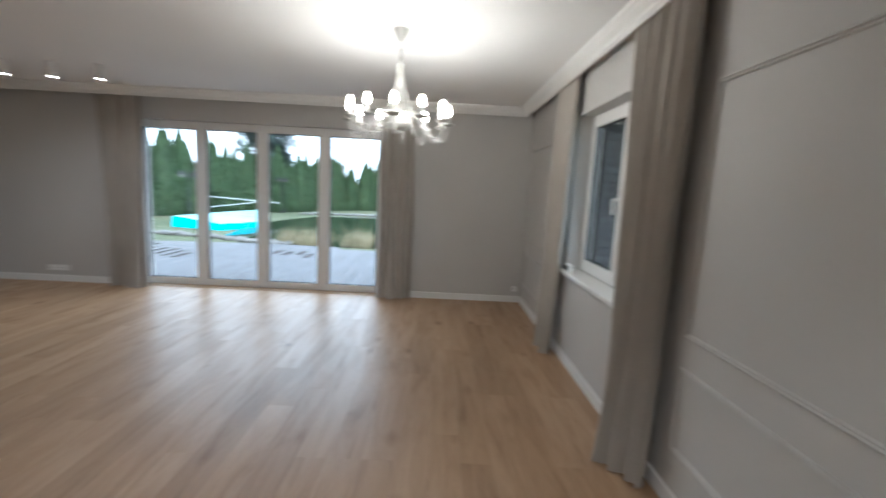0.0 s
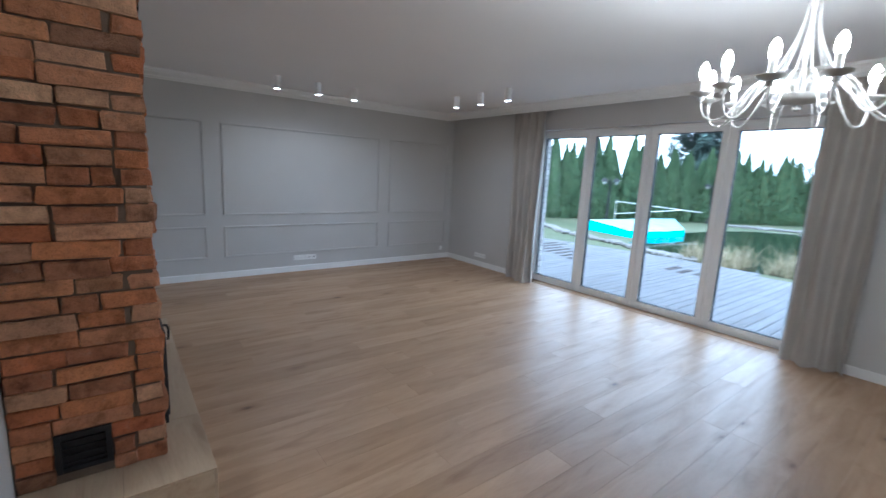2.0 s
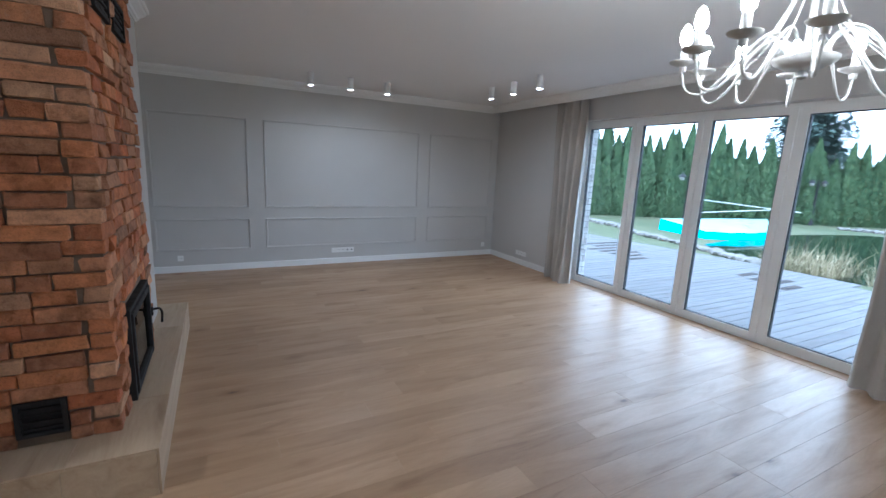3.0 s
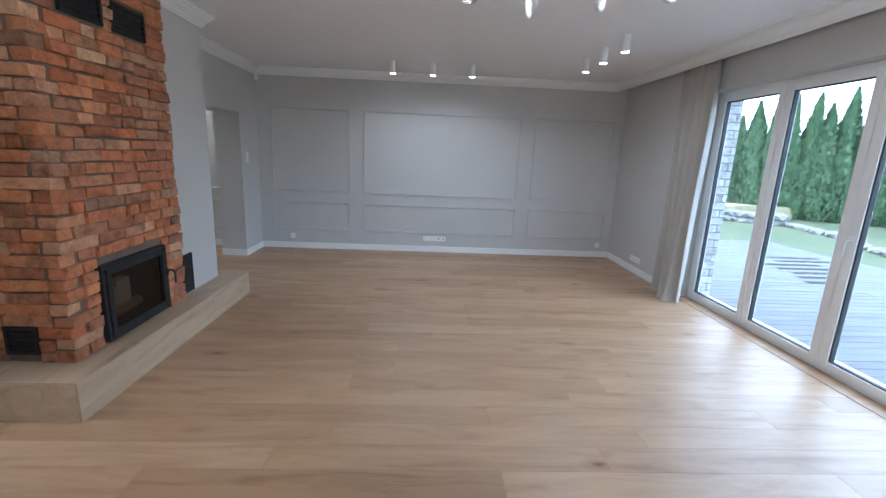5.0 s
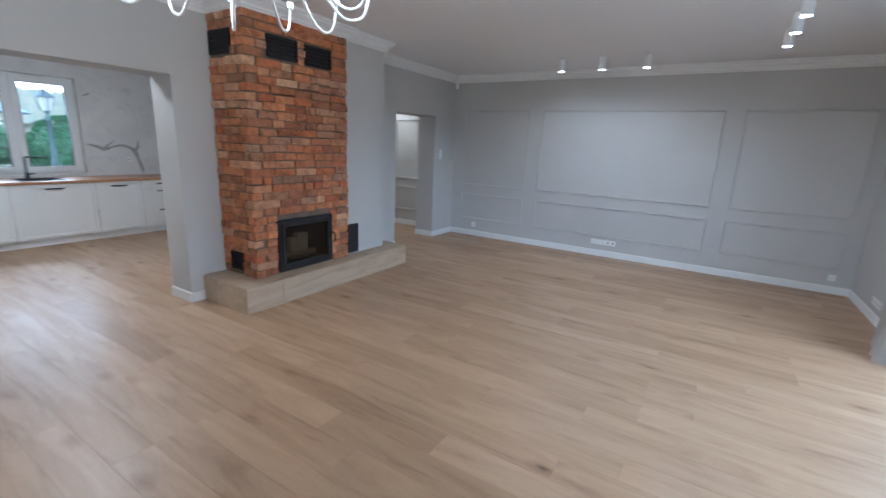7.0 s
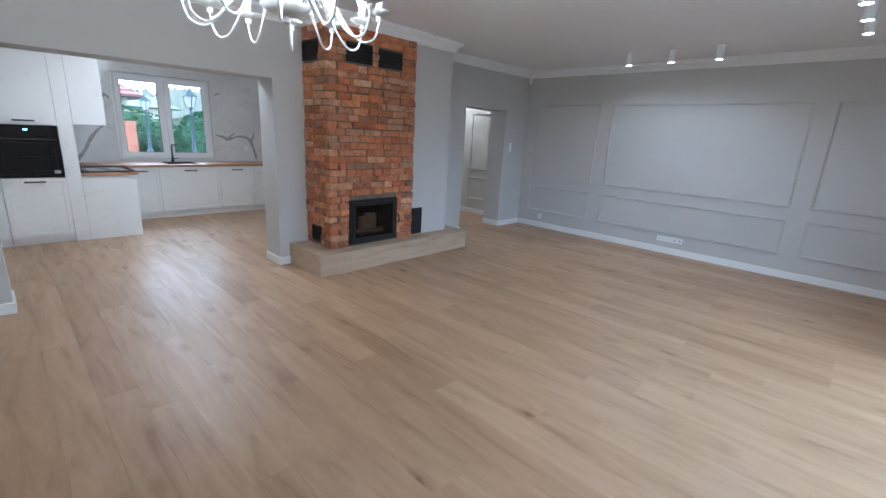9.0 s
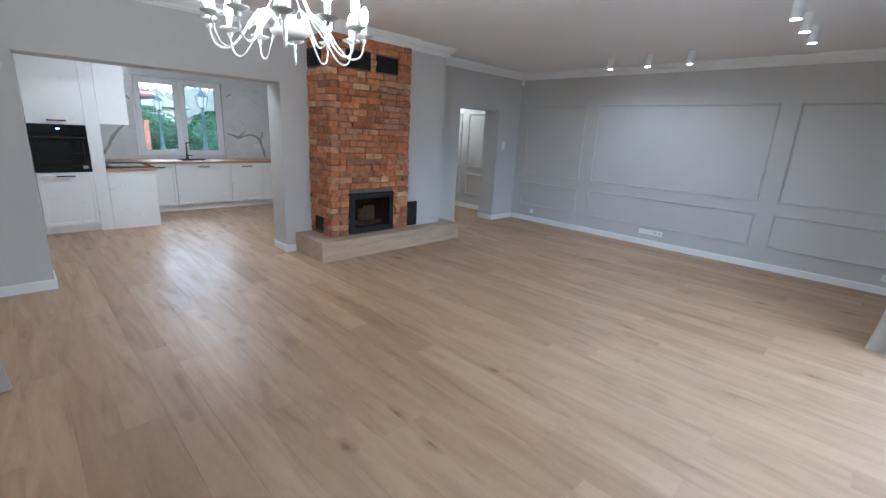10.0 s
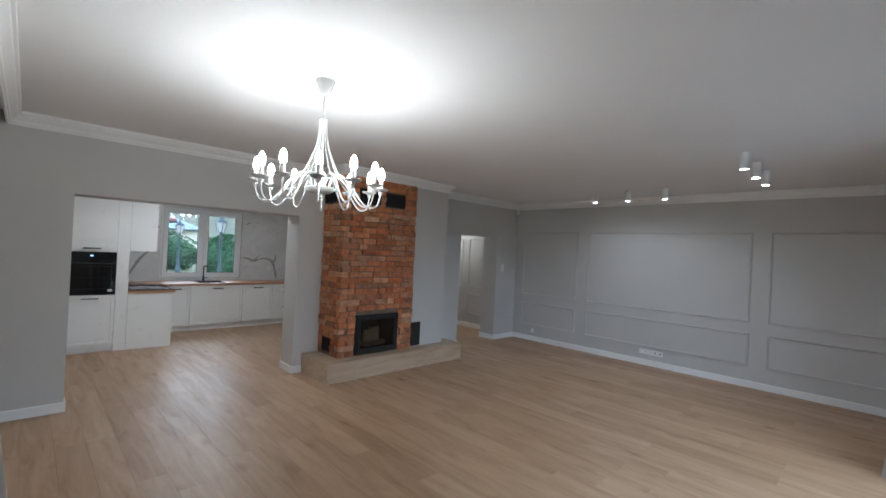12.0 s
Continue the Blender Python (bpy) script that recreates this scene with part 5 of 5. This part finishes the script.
def street_lamp(x, y, top, s=1.0):
    t = thing("street_lamp", "grey-green cast-iron lamp post with a four-sided lantern", "street lamp", (x, y, GY), "lamp posts in the front garden")
    bm = bmesh.new()
    h = top - 0.74 * s
    lathe(bm, [(0.17 * s, GY), (0.17 * s, GY + 0.12), (0.13 * s, GY + 0.16), (0.13 * s, GY + 0.55), (0.15 * s, GY + 0.60), (0.09 * s, GY + 0.68), (0.085 * s, GY + 0.85), (0.10 * s, GY + 0.90), (0.065 * s, GY + 0.96), (0.05 * s, h - 0.25), (0.075 * s, h - 0.22), (0.045 * s, h - 0.16), (0.04 * s, h - 0.09 * s)], (x, y, 0), 12)
    part("post", bm, LAMPGREEN, t, "", True)
    lantern(t, x, y, h, s)
    return t


def garden_lamp(x, y, height):
    t = thing("garden_lamp", "dark garden lamp post with two white globes", "garden lamp", (x, y, GY), "garden lamps by the hedge")
    bm = bmesh.new()
    z = GY + height
    lathe(bm, [(0.11, GY), (0.10, GY + 0.15), (0.05, GY + 0.25), (0.035, z - 0.1), (0.05, z - 0.05), (0.01, z + 0.2)], (x, y, 0), 10)
    part("post", bm, BLACK, t, "", True)
    d = Vector((0.45, 0.89, 0))
    for s in (-1, 1):
        bm = bmesh.new()
        c = Vector((x, y, z)) + d * s * 0.28
        tube(bm, smooth_line([(x, y, z - 0.15), tuple(Vector((x, y, z - 0.05)) + d * s * 0.18), tuple(c)], 4), 0.018, 6)
        lathe(bm, [(0.17, z - 0.005), (0.06, z + 0.10), (0.01, z + 0.16)], (c.x, c.y, 0), 10)
        part("bracket", bm, BLACK, t)
        bm = bmesh.new()
        bmesh.ops.create_uvsphere(bm, u_segments=12, v_segments=8, radius=0.09, matrix=Matrix.Translation(c - Vector((0, 0, 0.06))))
        part("globe", bm, OPAL, t, "white glass globe", True)


garden_lamp(-10.1, 17.6, 1.9)
garden_lamp(-8.9, 25.0, 1.9)

# ---------------------------------------------------------------- front garden
solid("pavement", box(-9.5, 3.5, -16.5, -6.6, GY + 0.002, GY + 0.012), PAVE, "pale paved forecourt", "pavement", "structure")
street_lamp(-3.55, -10.1, 2.62, 0.8)
street_lamp(-3.45, -15.2, 2.56, 0.8)


def shrub(x, y, rx, ry, hgt, seed, label, material=BUSH, count=2600, size=0.13):
    rnd = random.Random(seed)
    t = thing("shrub", label, "shrub", (x, y, GY))
    bm = bmesh.new()
    for k in range(5):
        a = rnd.uniform(0, 6.28)
        tube(bm, [Vector((x, y, GY)), Vector((x + 0.5 * rx * math.cos(a), y + 0.5 * ry * math.sin(a), GY + hgt * 0.7))], 0.04, 5, 0.015)
    part("stems", bm, BARK, t)
    def surface(u, v):
        w = 1 + 0.22 * noise.noise(Vector((math.cos(u) * 1.8 + seed, math.sin(u) * 1.8, v * 2.5)))
        r = math.sin(math.pi * (0.12 + 0.88 * v) ** 0.8) ** 0.5 if v < 1 else 0
        return Vector((x + rx * r * w * math.cos(u), y + ry * r * w * math.sin(u), GY + 0.03 + hgt * v * (0.95 + 0.1 * w)))
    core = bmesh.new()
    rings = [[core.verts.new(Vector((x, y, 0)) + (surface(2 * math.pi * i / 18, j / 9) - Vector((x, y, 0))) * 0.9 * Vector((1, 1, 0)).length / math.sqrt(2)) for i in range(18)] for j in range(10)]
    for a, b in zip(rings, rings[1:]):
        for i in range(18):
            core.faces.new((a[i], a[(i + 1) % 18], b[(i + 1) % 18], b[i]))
    # same dark shell: the shade behind the leaves is painted in
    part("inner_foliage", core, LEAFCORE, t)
    bm = bmesh.new()
    for _ in range(count):
        u, v = rnd.uniform(0, 2 * math.pi), rnd.random()
        c = surface(u, v)
        d = Vector((rnd.uniform(-1, 1), rnd.uniform(-1, 1), rnd.uniform(-0.4, 1))).normalized()
        s = d.orthogonal().normalized()
        q = size * rnd.uniform(0.6, 1.4)
        bm.faces.new([bm.verts.new(c + o) for o in (-d * q * 0.5, s * q * 0.35, d * q * 0.7, -s * q * 0.35)])
    part("crown", bm, material, t)
    return t


shrub(-6.4, -18.2, 1.4, 1.2, 2.1, 3, "round clipped dark green shrub by the drive")
shrub(-8.4, -17.2, 1.5, 1.2, 2.05, 4, "broad clipped green shrub by the drive")
shrub(-10.6, -16.0, 1.8, 1.3, 2.0, 5, "broad green shrub at the end of the hedge")
shrub(-4.3, -25.0, 2.6, 1.2, 2.3, 6, "dark green hedge along the street")
shrub(-1.2, -26.0, 3.0, 1.2, 2.4, 7, "long dark green hedge along the street")
shrub(-2.6, -22.5, 0.9, 0.8, 1.9, 8, "yellow autumn shrub by the gate", AUTUMN, 1500, 0.14)


def gate_pillar(x, y, h):
    t = thing("gate_pillar", "red brick gate pillar with a flat cap", "pillar", (x, y, GY), "gate pillars")
    part("core", box(x - 0.19, x + 0.19, y - 0.19, y + 0.19, GY, GY + h), GREYJOINT, t)
    k = 0
    z = GY + 0.005
    me = mesh_of("brick", box(-0.128, 0.128, -0.06, 0.06, -0.032, 0.032, 0.004), REDBRICK)
    while z + 0.075 < GY + h:
        for side in range(4):
            o = new("brick", me)
            o.parent = t
            off = 0.069 if k % 2 else -0.069
            o.matrix_basis = Matrix.Translation((0, 0, z - GY + 0.035)) @ pose(0, 0, 0, 0, 0, 90 * side) @ Matrix.Translation((off, -0.14, 0))
        z += 0.075
        k += 1
    part("cap", box(x - 0.24, x + 0.24, y - 0.24, y + 0.24, GY + h, GY + h + 0.07, 0.01), REDBRICK, t)


gate_pillar(-3.65, -19.5, 1.6)
gate_pillar(-2.9, -20.3, 1.35)
gate = thing("gate", "black iron gate of upright bars between the pillars", "gate", (-4.9, -19.5, GY))
for z in (0.05, 0.95):
    part("gate_rail", box(-6.5, -3.9, -19.52, -19.48, GY + z, GY + z + 0.05), BLACK, gate)
for i in range(19):
    x = -6.45 + i * 0.14
    part("gate_bar", box(x - 0.009, x + 0.009, -19.51, -19.49, GY + 0.05, GY + 1.05), BLACK, gate)

# palm-like plant by the window
yucca = thing("yucca", "spiky blue-green yucca by the paving", "yucca", (-1.9, -11.5, GY))
bm = bmesh.new()
rnd = random.Random(31)
for _ in range(90):
    a = rnd.uniform(0, 6.28)
    e = rnd.uniform(0.3, 1.4)
    L = rnd.uniform(0.45, 0.7)
    d = Vector((math.cos(a) * math.cos(e), math.sin(a) * math.cos(e), math.sin(e)))
    s = Vector((-math.sin(a), math.cos(a), 0)) * 0.022
    base = Vector((-1.9, -11.5, GY + 0.45))
    mid = base + d * L * 0.55
    tip = base + d * L + Vector((0, 0, -0.08))
    p = [bm.verts.new(q) for q in (base - s * 0.6, base + s * 0.6, mid + s, tip, mid - s)]
    bm.faces.new(p)
part("leaves", bm, BUSH, yucca)
bm = bmesh.new()
tube(bm, [Vector((-1.9, -11.5, GY)), Vector((-1.9, -11.5, GY + 0.5))], 0.06, 7, 0.05)
part("trunk", bm, BARK, yucca)


def house(x0, x1, y0, y1, eave, ridge, label, roof_mat, windows):
    t = thing("house", label, "house", ((x0 + x1) / 2, (y0 + y1) / 2, GY))
    part("wall", box(x0, x1, y0, y1, GY, eave), RENDER_WALL, t)
    bm = bmesh.new()
    o = 0.7
    cx = (x0 + x1) / 2
    ring = [bm.verts.new(p) for p in ((x0 - o, y0 - o, eave - 0.1), (x1 + o, y0 - o, eave - 0.1), (x1 + o, y1 + o, eave - 0.1), (x0 - o, y1 + o, eave - 0.1))]
    upper_ring = [bm.verts.new((v.co.x, v.co.y, eave + 0.08)) for v in ring]
    wd = (y1 - y0) / 2
    a, b = bm.verts.new((x0 + wd, (y0 + y1) / 2, ridge)), bm.verts.new((x1 - wd, (y0 + y1) / 2, ridge))
    bm.faces.new(ring[::-1])
    for i in range(4):
        bm.faces.new((ring[i], ring[(i + 1) % 4], upper_ring[(i + 1) % 4], upper_ring[i]))
    u = upper_ring
    bm.faces.new((u[0], u[1], b, a))
    bm.faces.new((u[1], u[2], b))
    bm.faces.new((u[2], u[3], a, b))
    bm.faces.new((u[3], u[0], a))
    roof = part("roof", bm, roof_mat, t)
    rows = 14
    for k in range(rows):
        f = k / rows
        z = eave + 0.09 + (ridge - eave - 0.1) * f
        yy = y1 + o - (wd + o) * f
        xa, xb = x0 - o + (wd + o) * f, x1 + o - (wd + o) * f
        bm = box(xa, xb, yy - 0.06, yy + 0.03, z, z + 0.045)
        part("tile_row", bm, roof_mat, roof)
    part("gutter", box(x0 - o, x1 + o, y1 + o, y1 + o + 0.12, eave - 0.12, eave), BLACK, t)
    for wx in windows:
        w = part("window", leaf_frame(wx - 0.6, wx + 0.6, y1 - 0.02, y1 + 0.04, GY + 1.0, GY + 2.2, 0.07), PVC, t)
        part("pane", box(wx - 0.53, wx + 0.53, y1, y1 + 0.012, GY + 1.07, GY + 2.13), BLACKGLOSS, w)


house(-5.0, 9.0, -36, -26.8, 2.85, 6.4, "low house with a brown-red hipped tile roof", ROOF, (-1.5, 2.5))
house(-13, -2.5, -60, -50, 2.8, 5.6, "far house with a grey-blue roof behind the hedge", plain("grey_blue_roof_tile", (0.22, 0.26, 0.29), 0.7, 0.1), (-9.0, -5.0))
bm = bmesh.new()
pts = []
for i in range(60):
    a = radians(175 + 110 * i / 59)
    r = 130
    top = 7.5 + 3.5 * noise.noise(Vector((i * 0.23, 0, 3))) + 1.6 * noise.noise(Vector((i * 0.9, 5, 3)))
    pts.append((r * math.cos(a), r * math.sin(a), top))
for (x0, y0, z0), (x1, y1, z1) in zip(pts, pts[1:]):
    bm.faces.new([bm.verts.new(p) for p in ((x0, y0, GY), (x1, y1, GY), (x1, y1, z1), (x0, y0, z0))])
solid("backdrop_woods", bm, WOODED, "hazy wooded hill in the distance", "woods", "structure")
rnd = random.Random(77)
bm = bmesh.new()
for _ in range(5000):
    i = rnd.uniform(0, 58.9)
    k = int(i)
    p = Vector(pts[k]).lerp(Vector(pts[k + 1]), i - k)
    z = p.z * rnd.uniform(0.35, 1.12)
    c = Vector((p.x * 0.985, p.y * 0.985, z))
    s = Vector((-p.y, p.x, 0)).normalized() * rnd.uniform(0.5, 1.1)
    q = rnd.uniform(0.5, 1.2)
    bm.faces.new([bm.verts.new(o) for o in (c - s, c - Vector((0, 0, q)), c + s, c + Vector((0, 0, q * 1.3)))])
solid("far_woods", bm, WOODED, "far autumn trees on the hill", "woods", "stuff")

# ---------------------------------------------------------------- outer brickwork and deck
def facade(name, label, axis, at, u0, u1, z0, z1, turn, course=0.092, length=0.25, material=WHITEBRICK):
    """A strip of white facade brick, each brick proud of a dark joint."""
    t = thing(name, label, "wall", (at, u0, GY) if axis == "y" else (u0, at, GY), kind="structure")
    me = {}
    rnd = random.Random(int(at * 100) & 255)
    z, k = z0, 0
    while z + course <= z1 + 0.001:
        u = u0 - (length / 2 if k % 2 else 0)
        while u < u1 - 0.02:
            a, b = max(u, u0), min(u + length, u1)
            if b - a > 0.03:
                key = round(b - a, 3)
                if key not in me:
                    me[key] = mesh_of("brick", box(-(b - a) / 2 + 0.006, (b - a) / 2 - 0.006, -0.05, 0.05, -course / 2 + 0.006, course / 2 - 0.006, 0.003), material)
                o = new("brick", me[key])
                o.parent = t
                p = (at - 0.05 * turn, (a + b) / 2, z + course / 2) if axis == "y" else ((a + b) / 2, at - 0.05 * turn, z + course / 2)
                o.matrix_basis = Matrix.Translation(-origin_of(t)) @ pose(*p, 0, 0, 90 if axis == "y" else 0)
            u += length
        z += course
        k += 1
    return t


fac = facade("wall_pillar", "white brick reveal beside the terrace door", "y", TDX0 + 0.03, FY + 0.095, YN + 0.44, 0.0, TDZ + 0.01, 1)
part("joint", box(TDX0 - 0.02, TDX0 + 0.022, FY + 0.096, YN + 0.432, 0.0, TDZ), GREYJOINT, fac)
# annex and reveal carry the shade of the gap in their brick colour
fac = facade("wall_annex", "brick annex wall painted dark as in shade, seen through the side window", "y", 2.60, 4.1, 7.0, 0.55, 2.85, -1, material=SHADEBRICK)
part("joint", box(2.612, 2.95, 3.6, 7.4, -0.2, 3.4), SHADEJOINT, fac)
fac = facade("wall_reveal", "brick reveal outside the side window, painted dark as in shade", "x", 3.70, EX + 0.084, XE + 0.43, 0.92, 2.32, -1, course=0.078, length=0.24, material=SHADEBRICK)
part("joint", box(EX + 0.085, XE + 0.42, 3.712, 3.76, 0.92, 2.32), SHADEJOINT, fac)
# added slab, out of view, that keeps sky light off the side brick
solid("eaves", box(XE + 0.41, 3.6, -0.5, 7.4, H + 0.16, H + 0.30), CEIL, "unseen white slab added to shade the side of the house", "eaves", "structure")

deck = thing("deck", "weathered grey wooden terrace deck with patches of darker boards", "deck", (-3, 8.5, GY), kind="structure")
bm = bmesh.new()
for y in (6.6, 7.6, 8.6, 9.6, 10.6):
    add_box(bm, -9.0, 2.6, y - 0.04, y + 0.04, GY + 0.002, -0.105)
part("joist", bm, DARKDECK, deck)
rnd = random.Random(5)
deckmesh = {}


def deck_board(x, y0, y1, mat):
    key = (round(y1 - y0, 2), mat.name)
    if key not in deckmesh:
        bm = box(-0.0685, 0.0685, -key[0] / 2 + 0.002, key[0] / 2 - 0.002, -0.026, 0)
        bmesh.ops.bevel(bm, geom=[e for e in bm.edges if all(v.co.z > -0.001 for v in e.verts)], offset=0.003, segments=1, affect="EDGES")
        deckmesh[key] = mesh_of("deck_board", bm, mat)
    o = new("deck_board", deckmesh[key])
    o.parent = deck
    o.location = Vector((x, (y0 + y1) / 2, -0.078 + rnd.uniform(-0.0015, 0.0015))) - deck.location


for i in range(79):
    x = -8.9 + i * 0.144
    far = 10.9 + 0.5 * min(1, max(0, (x + 8) / 3.5)) - (0.4 if x > -2.5 else 0)
    # every second board gets a darker length in two patches
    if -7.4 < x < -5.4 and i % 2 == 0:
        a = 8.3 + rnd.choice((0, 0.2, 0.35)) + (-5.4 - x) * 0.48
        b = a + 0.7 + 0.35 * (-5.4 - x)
        cuts = [(YN + 0.51, a, DECKWOOD), (a, b, DARKDECK), (b, far, DECKWOOD)]
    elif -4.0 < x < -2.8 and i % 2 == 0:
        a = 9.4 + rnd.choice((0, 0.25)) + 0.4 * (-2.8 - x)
        cuts = [(YN + 0.51, a, DECKWOOD), (a, a + 0.6, DARKDECK), (a + 0.6, far, DECKWOOD)]
    else:
        a = rnd.choice((8.3, 9.1, 9.7))
        cuts = [(YN + 0.51, a, DECKWOOD), (a, far, DECKWOOD)]
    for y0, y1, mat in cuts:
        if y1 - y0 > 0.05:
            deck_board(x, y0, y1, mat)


# ---------------------------------------------------------------- loose pieces of floor and stack
def chipped_brick(name, sx, sy, sz, seed):
    """A worn brick: a box with nudged corners."""
    rnd = random.Random(seed)
    bm = box(-sx / 2, sx / 2, -sy / 2, sy / 2, -sz / 2, sz / 2)
    bmesh.ops.bevel(bm, geom=list(bm.edges), offset=0.005, segments=1, affect="EDGES")
    for v in bm.verts:
        v.co += Vector((rnd.uniform(-1, 1) * 0.006, rnd.uniform(-1, 1) * 0.007, rnd.uniform(-1, 1) * 0.0055))
    return mesh_of(name, bm, BRICK)


BT = 0.11
rnd = random.Random(4)
course = 0.0767
cache = {}
def brick_mesh(length, deep):
    key = (round(length / 0.02), deep, rnd.randrange(5))
    if key not in cache:
        cache[key] = chipped_brick("brick", key[0] * 0.02, BT, course - rnd.choice((0.006, 0.009, 0.012)), len(cache) + 50)
    return cache[key]


def lay(axis, u0, u1, z, holes, first):
    """One course along a face, cut round the openings."""
    u = u0
    size = first
    while u1 - u > 0.05:
        L = min(size, u1 - u)
        if u1 - u - L < 0.08:
            L = u1 - u
        segs = [(u, u + L)]
        for h in holes:
            if z + course * 0.5 > h[2] and z - course * 0.5 + 0.02 < h[3]:
                nxt = []
                for a, b in segs:
                    if b <= h[0] or a >= h[1]:
                        nxt.append((a, b))
                    else:
                        nxt += [(a, h[0])] * (a < h[0]) + [(h[1], b)] * (b > h[1])
                segs = nxt
        for a, b in segs:
            if b - a < 0.03:
                continue
            l = b - a - rnd.choice((0.005, 0.008, 0.011))
            me = brick_mesh(l, 0)
            ob = new("brick", me)
            ob.parent = stack
            out = rnd.uniform(-0.002, 0.017)
            if axis == "y":
                m = pose((a + b) / 2, BY + out - BT / 2, z + rnd.uniform(-0.004, 0.004), rnd.uniform(-1.5, 1.5), rnd.uniform(-1.0, 1.0), rnd.uniform(-1.2, 1.2))
            else:
                m = pose(BX1 + out - BT / 2, (a + b) / 2, z + rnd.uniform(-0.003, 0.003), rnd.uniform(-1, 1), rnd.uniform(-0.7, 0.7), 90 + rnd.uniform(-0.8, 0.8))
            ob.matrix_basis = Matrix.Translation(-origin_of(stack)) @ m @ Matrix.Diagonal((l / max(0.02, round(l / 0.02) * 0.02), 1, 1, 1))
        u += L
        size = rnd.choice((0.27, 0.255, 0.25, 0.24, 0.215, 0.13, 0.265, 0.28))


for k in range(33):
    z = HEARTH + course * (k + 0.5)
    if z + course / 2 > H + 0.01:
        break
    corner = 0.12
    nholes = VENTS_N + [(FX0, FX1, FZ0, FZ1)]
    if k % 2:
        lay("y", BX0, BX1, z, nholes, rnd.choice((0.13, 0.25, 0.19)))
        lay("x", YS + 0.003, BY - corner, z, VENTS_E, rnd.choice((0.13, 0.25, 0.2)))
    else:
        lay("y", BX0, BX1 - corner, z, nholes, rnd.choice((0.25, 0.12, 0.2)))
        lay("x", YS + 0.003, BY, z, VENTS_E, rnd.choice((0.25, 0.16, 0.2)))

floor = solid("floor", box(XW - 0.2, XE + 0.3, KY - 0.3, YN + 0.16, -0.15, -0.0115), MORTAR, "oak plank floor laid lengthwise, pale and knotty", "floor", "structure")
PW = 0.198
planks = {}
rnd = random.Random(12)


def plank(x0, x1, y0, y1):
    key = (round(x1 - x0, 3), round(y1 - y0, 3))
    if key not in planks:
        bm = box(-key[0] / 2 + 0.0004, key[0] / 2 - 0.0004, -key[1] / 2 + 0.0004, key[1] / 2 - 0.0004, -0.011, 0)
        bmesh.ops.bevel(bm, geom=[e for e in bm.edges if all(v.co.z > -0.001 for v in e.verts)], offset=0.0006, segments=1, affect="EDGES")
        planks[key] = mesh_of("plank", bm, OAK)
    ob = new("plank", planks[key])
    ob.parent = floor
    ob.location = ((x0 + x1) / 2, (y0 + y1) / 2, 0)


def plank_row(x0, x1, y0, y1, length, start):
    y = y0
    cut = start
    while y1 - y > 0.01:
        step = min(cut, y1 - y)
        if y1 - y - step < 0.2:
            step = y1 - y
        plank(x0, x1, y, y + step)
        y += step
        cut = length


x = XW + 0.001
while x < XE - 0.02:
    x1 = min(x + PW, XE)
    mid = (x + x1) / 2
    lo = -3.0 if mid < -3.79 else KY
    if -4.03 < mid < -3.79:
        lo = YS
    plank_row(x, x1, lo, YN + 0.15, 1.845, rnd.choice((0.6, 0.9, 1.2, 1.5, 1.845)))
    x = x1
